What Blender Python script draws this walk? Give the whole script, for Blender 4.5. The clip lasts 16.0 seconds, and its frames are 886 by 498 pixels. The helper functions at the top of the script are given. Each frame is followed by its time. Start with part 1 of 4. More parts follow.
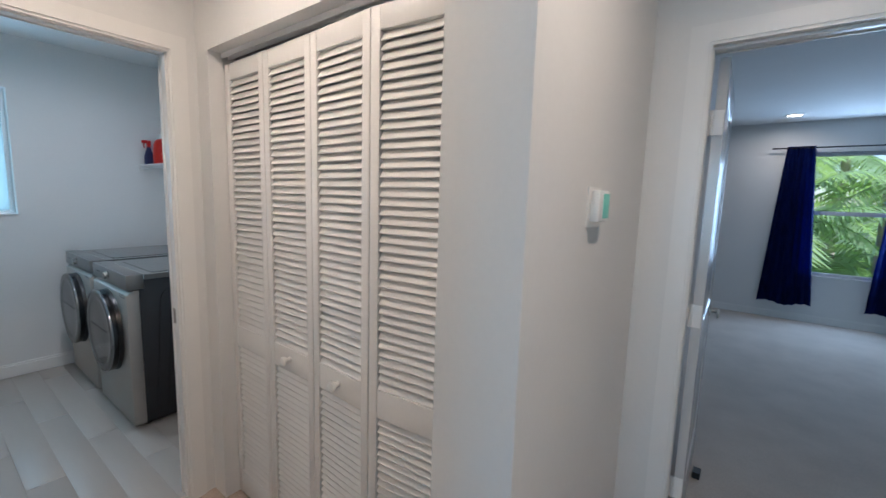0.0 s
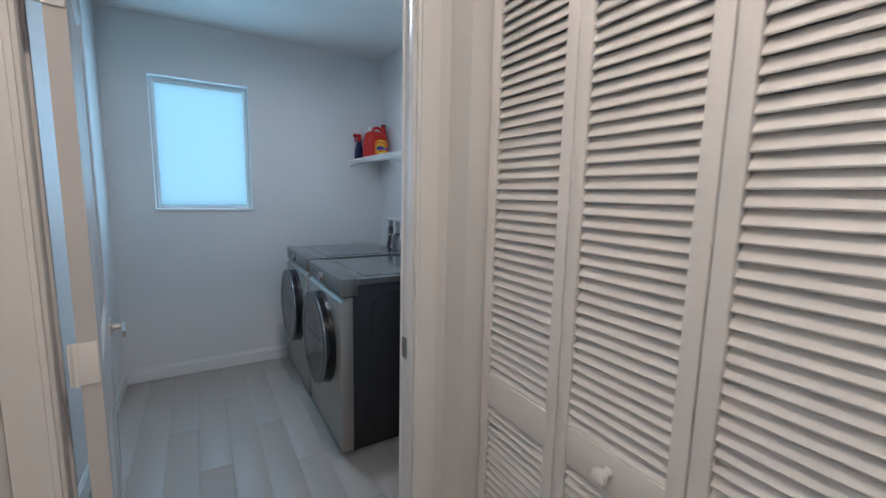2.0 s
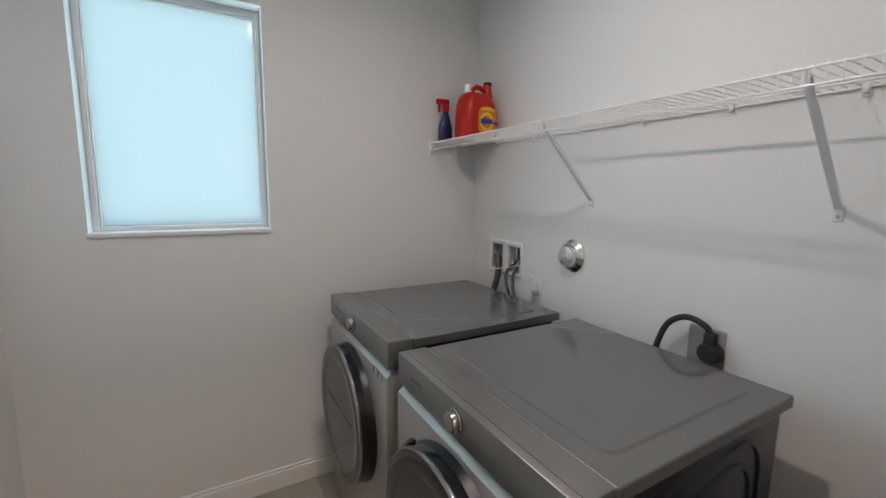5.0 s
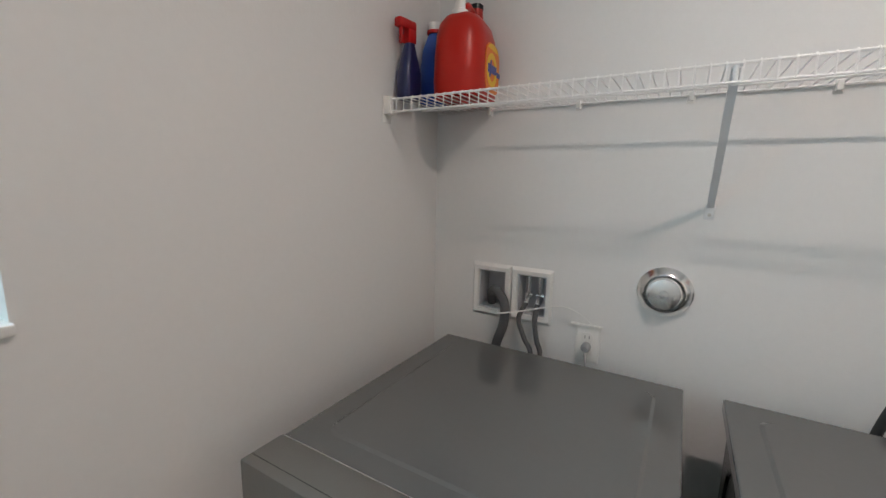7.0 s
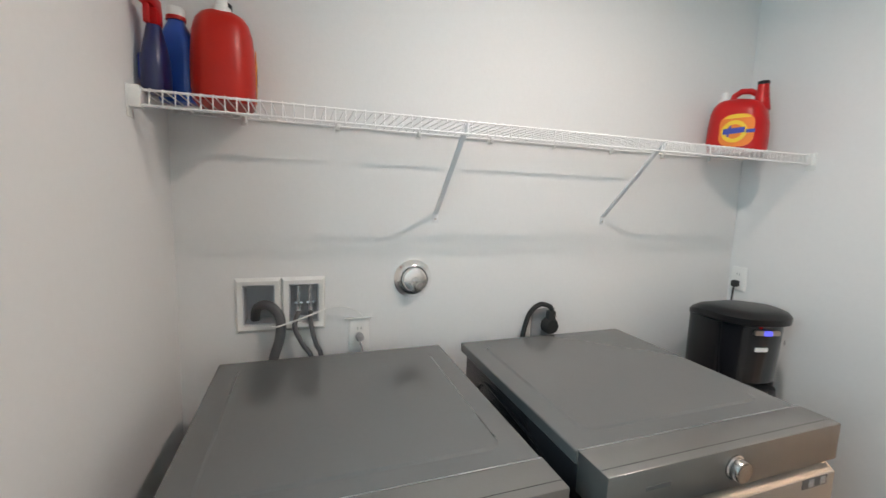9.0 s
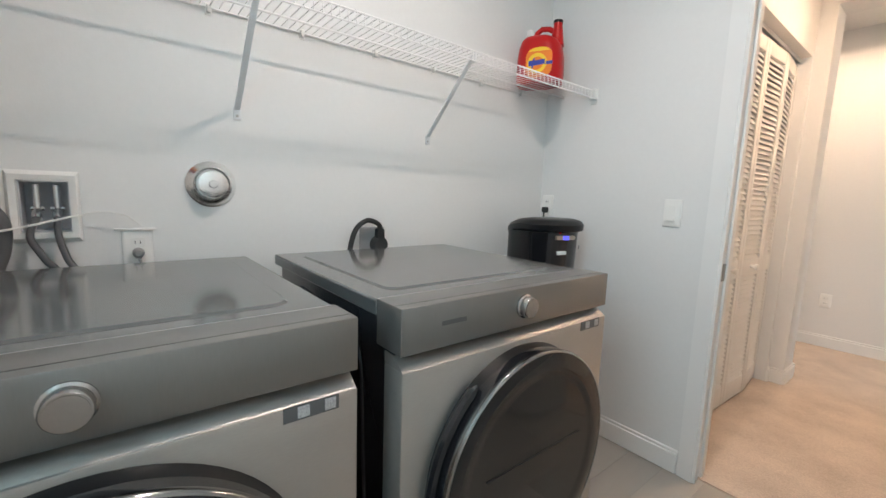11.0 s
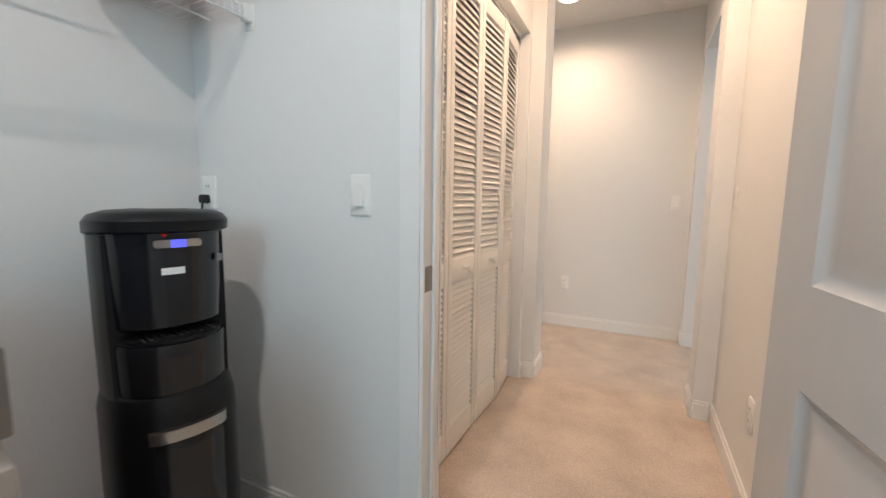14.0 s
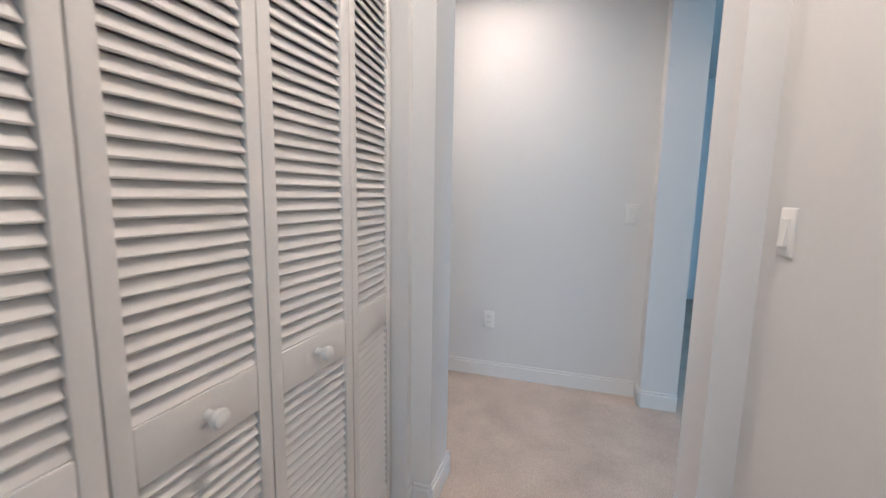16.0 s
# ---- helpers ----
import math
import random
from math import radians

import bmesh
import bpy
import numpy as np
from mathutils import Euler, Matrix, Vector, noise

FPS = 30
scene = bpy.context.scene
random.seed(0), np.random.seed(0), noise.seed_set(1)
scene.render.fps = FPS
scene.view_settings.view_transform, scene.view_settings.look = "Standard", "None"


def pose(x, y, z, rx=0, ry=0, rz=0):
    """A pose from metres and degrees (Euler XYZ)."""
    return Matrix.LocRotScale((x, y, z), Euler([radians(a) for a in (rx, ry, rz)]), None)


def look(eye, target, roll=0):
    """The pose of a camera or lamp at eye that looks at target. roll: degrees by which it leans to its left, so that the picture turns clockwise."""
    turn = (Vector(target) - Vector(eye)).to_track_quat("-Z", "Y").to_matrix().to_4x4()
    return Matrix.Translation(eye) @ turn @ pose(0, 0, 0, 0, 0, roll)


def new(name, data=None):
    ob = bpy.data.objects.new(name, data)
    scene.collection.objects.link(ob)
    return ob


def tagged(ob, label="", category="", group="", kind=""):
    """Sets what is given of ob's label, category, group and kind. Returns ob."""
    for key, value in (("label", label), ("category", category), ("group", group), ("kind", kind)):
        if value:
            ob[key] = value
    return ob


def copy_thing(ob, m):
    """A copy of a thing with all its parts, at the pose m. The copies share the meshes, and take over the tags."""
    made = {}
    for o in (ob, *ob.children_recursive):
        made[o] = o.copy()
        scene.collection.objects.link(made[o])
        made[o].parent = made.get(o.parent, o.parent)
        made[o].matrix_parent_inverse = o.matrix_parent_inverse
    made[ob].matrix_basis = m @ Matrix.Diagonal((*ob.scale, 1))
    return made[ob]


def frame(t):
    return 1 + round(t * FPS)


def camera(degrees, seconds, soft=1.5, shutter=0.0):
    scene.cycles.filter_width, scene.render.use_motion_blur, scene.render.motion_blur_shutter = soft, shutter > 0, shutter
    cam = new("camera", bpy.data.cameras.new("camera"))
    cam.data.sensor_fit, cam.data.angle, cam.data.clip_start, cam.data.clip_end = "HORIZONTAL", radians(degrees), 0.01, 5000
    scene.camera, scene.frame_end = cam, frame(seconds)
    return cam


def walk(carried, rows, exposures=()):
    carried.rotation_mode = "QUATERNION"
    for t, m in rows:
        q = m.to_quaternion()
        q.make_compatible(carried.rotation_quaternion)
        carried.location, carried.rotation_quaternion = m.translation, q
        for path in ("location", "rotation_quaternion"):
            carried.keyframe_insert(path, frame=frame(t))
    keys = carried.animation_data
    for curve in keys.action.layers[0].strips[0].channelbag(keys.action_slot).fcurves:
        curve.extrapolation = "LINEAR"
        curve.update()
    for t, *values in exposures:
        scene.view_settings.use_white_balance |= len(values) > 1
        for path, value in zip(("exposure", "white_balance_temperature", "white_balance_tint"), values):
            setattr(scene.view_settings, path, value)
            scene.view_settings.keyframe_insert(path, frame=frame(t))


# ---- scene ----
cam = camera(95.0, 16.0, 1.4, 0.2)
PATH = [
    (0, (-1.611, -4.434, 1.478), (-0.023, -3.244, 1.224), 1.7),
    (0.5, (-1.568, -4.281, 1.48), (-0.158, -2.89, 1.206), 1.5),
    (1, (-1.533, -4.059, 1.451), (-0.281, -2.524, 1.178), 1.4),
    (1.5, (-1.497, -3.799, 1.434), (-0.374, -2.169, 1.152), 1.2),
    (2, (-1.455, -3.525, 1.4), (-0.43, -1.828, 1.135), 1.2),
    (2.5, (-1.476, -3.293, 1.399), (-0.515, -1.562, 1.118), 1.1),
    (3, (-1.47, -3.024, 1.409), (-0.561, -1.264, 1.13), 1.0),
    (3.5, (-1.45, -2.786, 1.409), (-0.556, -1.018, 1.133), 1.0),
    (4, (-1.388, -2.505, 1.418), (-0.49, -0.739, 1.147), 1.0),
    (4.5, (-1.348, -2.24, 1.417), (-0.42, -0.49, 1.142), 1.0),
    (5, (-1.317, -1.935, 1.434), (-0.33, -0.219, 1.153), 0.9),
    (5.2, (-1.298, -1.808, 1.433), (-0.284, -0.108, 1.145), 0.9),
    (7.3, (-1.239, -0.649, 1.474), (0.579, 0.117, 1.144), 1.4),
    (7.5, (-1.254, -0.588, 1.494), (0.628, 0.003, 1.165), 1.6),
    (8, (-1.309, -0.463, 1.521), (0.662, -0.319, 1.212), 1.9),
    (8.5, (-1.37, -0.394, 1.509), (0.59, -0.683, 1.231), 1.9),
    (9, (-1.404, -0.368, 1.461), (0.472, -1.016, 1.217), 1.8),
    (9.5, (-1.398, -0.372, 1.37), (0.384, -1.256, 1.164), 1.5),
    (9.7, (-1.41, -0.439, 1.355), (0.366, -1.329, 1.122), 1.4),
    (11.8, (-1.449, -0.536, 1.023), (-0.092, -1.991, 0.818), 1.3),
    (12, (-1.453, -0.556, 1.003), (-0.128, -2.043, 0.818), 0.9),
    (12.5, (-1.446, -0.732, 1.017), (-0.234, -2.311, 0.818), 0.7),
    (13, (-1.455, -0.938, 1.047), (-0.358, -2.597, 0.835), 0.8),
    (13.5, (-1.434, -1.153, 1.067), (-0.464, -2.888, 0.844), 0.7),
    (14, (-1.396, -1.406, 1.111), (-0.545, -3.2, 0.872), 0.8),
    (14.5, (-1.342, -1.67, 1.118), (-0.603, -3.513, 0.879), 0.8),
    (15, (-1.322, -1.943, 1.144), (-0.659, -3.814, 0.899), 0.8),
    (15.5, (-1.31, -2.208, 1.165), (-0.712, -4.1, 0.916), 0.7),
    (16, (-1.314, -2.512, 1.208), (-0.734, -4.407, 0.943), 1.0),
]
walk(cam, [(t, look(eye, target, roll)) for t, eye, target, roll in PATH],
     [(0, 0.72, 5480, 12), (1.5, 0.54, 5300, 12), (2.5, 0.55, 5450, 14), (3.5, 0.62, 6700, 21), (4.5, 0.69, 7080, 23), (5.2, 0.71, 7080, 23),
      (7.5, 0.84, 7350, 23), (9, 1.27, 7250, 21), (12.5, 1.33, 7100, 20), (14, 1.28, 6900, 19), (15, 1.13, 6200, 17), (16, 1.01, 5420, 14)])

# ---- light ----
world = bpy.data.worlds.new("sky")
scene.world = world
world.use_nodes = True
sky = world.node_tree.nodes.new("ShaderNodeTexSky")
sky.sky_type, sky.sun_disc = "NISHITA", False
sky.sun_elevation, sky.sun_rotation = radians(54), radians(193)
back = world.node_tree.nodes["Background"]
back.inputs["Strength"].default_value = 0.15
world.node_tree.links.new(sky.outputs["Color"], back.inputs["Color"])
sun = new("sun", bpy.data.lights.new("sun", "SUN"))
sun.data.energy, sun.data.angle, sun.data.color = 5.0, radians(0.5), (1, 0.95, 0.87)
sun.matrix_world = look((-1.2, -5, 7), (0, 0, 0))


def area_lamp(name, m, w, h, watts, colour, disk=False, spread=180):
    lamp = bpy.data.lights.new(name, "AREA")
    lamp.shape = "DISK" if disk else "RECTANGLE"
    lamp.size = w
    if not disk:
        lamp.size_y = h
    lamp.energy, lamp.color, lamp.spread = watts, colour, radians(spread)
    ob = new(name, lamp)
    ob.matrix_world = m
    return ob


LAUNDRY_WARM, HALL_WARM, DAY = (1.0, 0.965, 0.925), (1.0, 0.77, 0.55), (0.46, 0.82, 1.0)
area_lamp("laundry_light_source", look((-0.95, -1.20, 2.54), (-0.95, -1.2001, 0)), 0.06, 0, 5.6, LAUNDRY_WARM, True, 165)
area_lamp("hall_light_source", look((-0.862, -4.575, 2.54), (-0.862, -4.5751, 0)), 0.10, 0, 4.9, HALL_WARM, True, 155)
area_lamp("closet_hall_light_source", look((-1.33, -3.25, 2.54), (-1.33, -3.2501, 0)), 0.13, 0, 6.2, HALL_WARM, True, 165)
area_lamp("bedroom_light_source", look((4.83, -4.74, 2.54), (4.83, -4.7401, 0)), 0.13, 0, 2.1, (1, 0.85, 0.7), True, 165)
area_lamp("laundry_window_daylight", look((-1.398, 0.13, 1.717), (-1.398, -1, 1.717)), 0.58, 0.86, 6.8, DAY)
area_lamp("bedroom_window_daylight", look((5.34, -5.38, 1.39), (0, -5.38, 1.39)), 0.80, 1.45, 23, (0.57, 0.78, 1.0))
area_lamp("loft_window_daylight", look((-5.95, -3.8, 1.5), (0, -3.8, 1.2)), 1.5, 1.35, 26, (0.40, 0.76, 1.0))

# ---- materials ----


def material(name, rgb, rough=0.5, metal=0.0, spec=0.5, vary=0.0, vscale=3.0, grain=0.0, gscale=200.0, bump=0.0, bscale=400.0,
             coat=0.0, stretch=(1, 1, 1), island=0.0, aniso=0.0, roughvary=0.0):
    """A principled surface with a slow and a fine change of tone, and a fine relief."""
    m = bpy.data.materials.new(name)
    m.use_nodes = True
    nt = m.node_tree
    n, l = nt.nodes, nt.links
    b = n["Principled BSDF"]
    b.inputs["Roughness"].default_value, b.inputs["Metallic"].default_value = rough, metal
    b.inputs["Specular IOR Level"].default_value, b.inputs["Coat Weight"].default_value = spec, coat
    b.inputs["Anisotropic"].default_value = aniso
    b.inputs["Base Color"].default_value = (*rgb, 1)
    co = n.new("ShaderNodeTexCoord")
    mp = n.new("ShaderNodeMapping")
    mp.inputs["Scale"].default_value = stretch
    l.new(co.outputs["Object"], mp.inputs["Vector"])
    if vary or grain or island:
        slow, fine = n.new("ShaderNodeTexNoise"), n.new("ShaderNodeTexNoise")
        slow.inputs["Scale"].default_value, fine.inputs["Scale"].default_value = vscale, gscale
        slow.inputs["Detail"].default_value = 4
        l.new(mp.outputs["Vector"], slow.inputs["Vector"])
        l.new(mp.outputs["Vector"], fine.inputs["Vector"])
        ra = n.new("ShaderNodeMapRange")
        ra.inputs["From Min"].default_value, ra.inputs["From Max"].default_value = 0.3, 0.7
        ra.inputs["To Min"].default_value, ra.inputs["To Max"].default_value = 1 - vary, 1 + vary
        rb = n.new("ShaderNodeMapRange")
        rb.inputs["From Min"].default_value, rb.inputs["From Max"].default_value = 0.3, 0.7
        rb.inputs["To Min"].default_value, rb.inputs["To Max"].default_value = 1 - grain, 1 + grain
        l.new(slow.outputs["Fac"], ra.inputs["Value"])
        l.new(fine.outputs["Fac"], rb.inputs["Value"])
        mul = n.new("ShaderNodeMath")
        mul.operation = "MULTIPLY"
        l.new(ra.outputs[0], mul.inputs[0])
        l.new(rb.outputs[0], mul.inputs[1])
        last = mul
        if island:
            oi = n.new("ShaderNodeObjectInfo")
            rc = n.new("ShaderNodeMapRange")
            rc.inputs["To Min"].default_value, rc.inputs["To Max"].default_value = 1 - island, 1 + island
            l.new(oi.outputs["Random"], rc.inputs["Value"])
            mul2 = n.new("ShaderNodeMath")
            mul2.operation = "MULTIPLY"
            l.new(mul.outputs[0], mul2.inputs[0])
            l.new(rc.outputs[0], mul2.inputs[1])
            last = mul2
        tone = n.new("ShaderNodeVectorMath")
        tone.operation = "SCALE"
        tone.inputs[0].default_value = rgb
        l.new(last.outputs[0], tone.inputs["Scale"])
        l.new(tone.outputs[0], b.inputs["Base Color"])
        if roughvary:
            rd = n.new("ShaderNodeMapRange")
            rd.inputs["From Min"].default_value, rd.inputs["From Max"].default_value = 0.3, 0.7
            rd.inputs["To Min"].default_value, rd.inputs["To Max"].default_value = rough - roughvary, rough + roughvary
            l.new(slow.outputs["Fac"], rd.inputs["Value"])
            l.new(rd.outputs[0], b.inputs["Roughness"])
    if bump:
        tex = n.new("ShaderNodeTexNoise")
        tex.inputs["Scale"].default_value = bscale
        tex.inputs["Detail"].default_value = 3
        bp = n.new("ShaderNodeBump")
        bp.inputs["Strength"].default_value, bp.inputs["Distance"].default_value = bump, 0.002
        l.new(mp.outputs["Vector"], tex.inputs["Vector"])
        l.new(tex.outputs["Fac"], bp.inputs["Height"])
        l.new(bp.outputs["Normal"], b.inputs["Normal"])
    return m


def glowing(name, rgb, strength):
    m = material(name, rgb)
    b = m.node_tree.nodes["Principled BSDF"]
    b.inputs["Emission Color"].default_value, b.inputs["Emission Strength"].default_value = (*rgb, 1), strength
    return m


PAINT = material("wall_paint", (0.735, 0.728, 0.712), 0.62, spec=0.3, vary=0.012, vscale=1.3, grain=0.008, gscale=60, bump=0.12, bscale=130)
CEIL = material("ceiling_paint", (0.78, 0.77, 0.75), 0.85, spec=0.2, vary=0.015, vscale=2, grain=0.02, gscale=90, bump=0.35, bscale=90)
TRIM = material("trim_paint", (0.78, 0.77, 0.75), 0.32, spec=0.5, vary=0.012, vscale=6, grain=0.006, bump=0.03, bscale=60)
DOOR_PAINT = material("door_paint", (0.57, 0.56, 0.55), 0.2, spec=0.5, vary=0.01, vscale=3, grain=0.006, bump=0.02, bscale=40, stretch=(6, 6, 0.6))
LOUVRE = material("louvre_paint", (0.76, 0.74, 0.71), 0.42, spec=0.45, vary=0.02, vscale=4, grain=0.012, gscale=120, bump=0.05, bscale=80, island=0.015)
CARPET = material("carpet_pile", (0.52, 0.43, 0.36), 0.95, spec=0.1, vary=0.13, vscale=4.5, grain=0.16, gscale=260, bump=1.0, bscale=240)
BED_CARPET = material("bedroom_carpet", (0.50, 0.45, 0.40), 0.95, spec=0.1, vary=0.08, vscale=3, grain=0.14, gscale=200, bump=0.8, bscale=180)
TILE = material("plank_tile", (0.375, 0.345, 0.308), 0.36, spec=0.5, vary=0.02, vscale=3.0, grain=0.01, gscale=14,
                stretch=(5, 0.6, 1), island=0.02)
GROUT = material("grout", (0.355, 0.326, 0.292), 0.9, vary=0.05, grain=0.08, gscale=300, bump=0.2)
STEEL_GREY = material("dark_steel", (0.25, 0.244, 0.234), 0.36, metal=0.75, spec=0.5, vary=0.02, vscale=2, grain=0.02, gscale=60, stretch=(1, 8, 1), roughvary=0.03)
TOP_GREY = material("grey_top_enamel", (0.150, 0.152, 0.150), 0.12, metal=0.35, spec=0.55, vary=0.02, vscale=3, grain=0.01, gscale=80)
FRONT_GREY = material("champagne_steel", (0.42, 0.395, 0.362), 0.42, metal=0.7, spec=0.5, vary=0.02, vscale=2, grain=0.025, gscale=70, stretch=(1, 1, 9), roughvary=0.03)
SIDE_DARK = material("side_panel", (0.024, 0.024, 0.027), 0.27, metal=0.0, vary=0.04, grain=0.02, bump=0.02, bscale=120)
DARK_GLASS = material("tinted_door_glass", (0.022, 0.021, 0.021), 0.07, spec=0.4, vary=0.03)
BRIGHT = material("polished_flange", (0.90, 0.90, 0.89), 0.20, metal=1.0, vary=0.02, grain=0.01)
CHROME = material("chrome", (0.78, 0.78, 0.78), 0.1, metal=1.0, vary=0.02, grain=0.01)
STRIKE = material("worn_strike_plate", (0.30, 0.28, 0.25), 0.38, metal=1.0, vary=0.1, vscale=40, grain=0.03)
NICKEL = material("satin_nickel", (0.55, 0.52, 0.48), 0.28, metal=1.0, vary=0.03, grain=0.02)
BLACK = material("black_plastic", (0.006, 0.006, 0.007), 0.34, spec=0.35, vary=0.1, grain=0.04, bump=0.03, bscale=300)
GLOSS_BLACK = material("gloss_black_plastic", (0.011, 0.011, 0.013), 0.14, coat=0.3, vary=0.05)
RUBBER = material("rubber", (0.022, 0.022, 0.022), 0.75, vary=0.08, grain=0.05)
WHITE_PLASTIC = material("white_plastic", (0.78, 0.77, 0.74), 0.35, vary=0.01, grain=0.005)
WIRE = material("white_vinyl_wire", (0.80, 0.79, 0.77), 0.35, vary=0.015, grain=0.01)
WHITE_METAL = material("white_metal", (0.74, 0.74, 0.74), 0.4, vary=0.02, grain=0.01)
RED = material("red_plastic", (0.50, 0.012, 0.012), 0.34, spec=0.3, vary=0.05, grain=0.01)
ORANGE_RED = material("orange_red_plastic", (0.50, 0.018, 0.010), 0.34, spec=0.3, vary=0.05, grain=0.01)
BLUE = material("blue_plastic", (0.018, 0.085, 0.40), 0.28, coat=0.2, vary=0.06)
NAVY = material("navy_plastic", (0.012, 0.018, 0.085), 0.3, coat=0.2, vary=0.06)
ORANGE = material("orange_label", (0.80, 0.20, 0.016), 0.4, vary=0.03)
YELLOW = material("yellow_label", (0.85, 0.55, 0.03), 0.4, vary=0.03)
LABEL_BLUE = material("blue_label", (0.03, 0.05, 0.32), 0.4, vary=0.03)
LABEL_WHITE = material("white_label", (0.75, 0.75, 0.75), 0.45, vary=0.03)
STICKER_GREY = material("printed_sticker", (0.42, 0.42, 0.42), 0.5, vary=0.25, vscale=400, grain=0.4, gscale=700)
LABEL_GREY = material("grey_print", (0.10, 0.10, 0.10), 0.5, vary=0.03)
HOSE = material("grey_hose", (0.085, 0.085, 0.088), 0.55, vary=0.06, grain=0.05, bump=0.3, bscale=160)
GREY_PLATE = material("grey_wall_plate", (0.28, 0.28, 0.28), 0.4, vary=0.02)
BOX_GREY = material("box_recess", (0.50, 0.51, 0.53), 0.5, vary=0.04)
NAVY_CLOTH = material("navy_curtain", (0.008, 0.016, 0.10), 0.9, spec=0.1, vary=0.15, vscale=9, grain=0.15, gscale=600, bump=0.3, bscale=500)
MINT = glowing("mint_display", (0.15, 0.42, 0.33), 0.12)
BLUE_DISPLAY = glowing("blue_display", (0.10, 0.12, 0.85), 0.35)
LAMP_GLOW = glowing("lamp_diffuser", (1.0, 0.93, 0.82), 6)
LAMP_GLOW_WARM = glowing("warm_lamp_diffuser", (1.0, 0.86, 0.66), 6)


def frosted():
    m = bpy.data.materials.new("frosted_glass")
    m.use_nodes = True
    n, l = m.node_tree.nodes, m.node_tree.links
    n.remove(n["Principled BSDF"])
    tr, gl, mix = n.new("ShaderNodeBsdfTranslucent"), n.new("ShaderNodeBsdfGlossy"), n.new("ShaderNodeMixShader")
    tr.inputs["Color"].default_value = (0.38, 0.38, 0.37, 1)
    gl.inputs["Roughness"].default_value = 0.08
    mix.inputs["Fac"].default_value = 0.05
    l.new(tr.outputs[0], mix.inputs[1])
    l.new(gl.outputs[0], mix.inputs[2])
    l.new(mix.outputs[0], n["Material Output"].inputs["Surface"])
    return m


def clear_glass():
    m = material("clear_glass", (0.9, 0.95, 0.95), 0.02)
    m.node_tree.nodes["Principled BSDF"].inputs["Transmission Weight"].default_value = 1.0
    return m


FROSTED, GLASS = frosted(), clear_glass()

# ---- building blocks ----


def box(bm, x0, x1, y0, y1, z0, z1, bevel=0.0, seg=2):
    v = bmesh.ops.create_cube(bm, size=1.0, matrix=Matrix.LocRotScale(((x0 + x1) / 2, (y0 + y1) / 2, (z0 + z1) / 2), None,
                                                                      (abs(x1 - x0), abs(y1 - y0), abs(z1 - z0))))["verts"]
    if bevel:
        e = list({e for w in v for e in w.link_edges})
        bmesh.ops.bevel(bm, geom=e, offset=bevel, segments=seg, profile=0.5, affect="EDGES")
    return bm


def boxes(*rows, bevel=0.0):
    bm = bmesh.new()
    for r in rows:
        box(bm, *r, bevel=bevel)
    return bm


def tube(bm, pts, r, sides=8, closed=False):
    """A round bar through points."""
    pts = [Vector(p) for p in pts]
    n, rings, up = len(pts), [], None
    for i, p in enumerate(pts):
        a = pts[(i - 1) % n] if closed or i else p
        b = pts[(i + 1) % n] if closed or i < n - 1 else p
        d = (b - a).normalized()
        if up is None:
            up = d.orthogonal().normalized()
        up = (up - d * up.dot(d)).normalized()
        side = d.cross(up)
        rad = r[i] if isinstance(r, (list, tuple)) else r
        rings.append([bm.verts.new(p + rad * (math.cos(k) * up + math.sin(k) * side)) for k in [2 * math.pi * j / sides for j in range(sides)]])
    for i in range(n if closed else n - 1):
        a, b = rings[i], rings[(i + 1) % n]
        for j in range(sides):
            bm.faces.new((a[j], a[(j + 1) % sides], b[(j + 1) % sides], b[j]))
    if not closed:
        bm.faces.new(list(reversed(rings[0])))
        bm.faces.new(rings[-1])
    return bm


def lathe(bm, profile, m=None, sides=32):
    """A turned shape about z from (radius, height) pairs; m places it."""
    m = m or Matrix()
    rings = []
    for r, z in profile:
        if r < 1e-6:
            rings.append([bm.verts.new(m @ Vector((0, 0, z)))])
        else:
            rings.append([bm.verts.new(m @ Vector((r * math.cos(2 * math.pi * k / sides), r * math.sin(2 * math.pi * k / sides), z))) for k in range(sides)])
    for a, b in zip(rings, rings[1:]):
        for j in range(sides):
            i = (j + 1) % sides
            if len(a) == 1 and len(b) > 1:
                bm.faces.new((a[0], b[i], b[j]))
            elif len(b) == 1 and len(a) > 1:
                bm.faces.new((a[j], a[i], b[0]))
            elif len(a) > 1:
                bm.faces.new((a[j], a[i], b[i], b[j]))
    return bm


def prism(bm, outline, m, depth):
    """A flat outline (x, y) given a depth along z; m places it."""
    lo = [bm.verts.new(m @ Vector((x, y, 0))) for x, y in outline]
    hi = [bm.verts.new(m @ Vector((x, y, depth))) for x, y in outline]
    bm.faces.new(list(reversed(lo)))
    bm.faces.new(hi)
    k = len(lo)
    for i in range(k):
        bm.faces.new((lo[i], lo[(i + 1) % k], hi[(i + 1) % k], hi[i]))
    return bm


def loft(bm, rings):
    """A skin through rings of equally many points, closed at both ends."""
    vs = [[bm.verts.new(p) for p in ring] for ring in rings]
    for a, b in zip(vs, vs[1:]):
        k = len(a)
        for j in range(k):
            bm.faces.new((a[j], a[(j + 1) % k], b[(j + 1) % k], b[j]))
    bm.faces.new(list(reversed(vs[0])))
    bm.faces.new(vs[-1])
    return bm


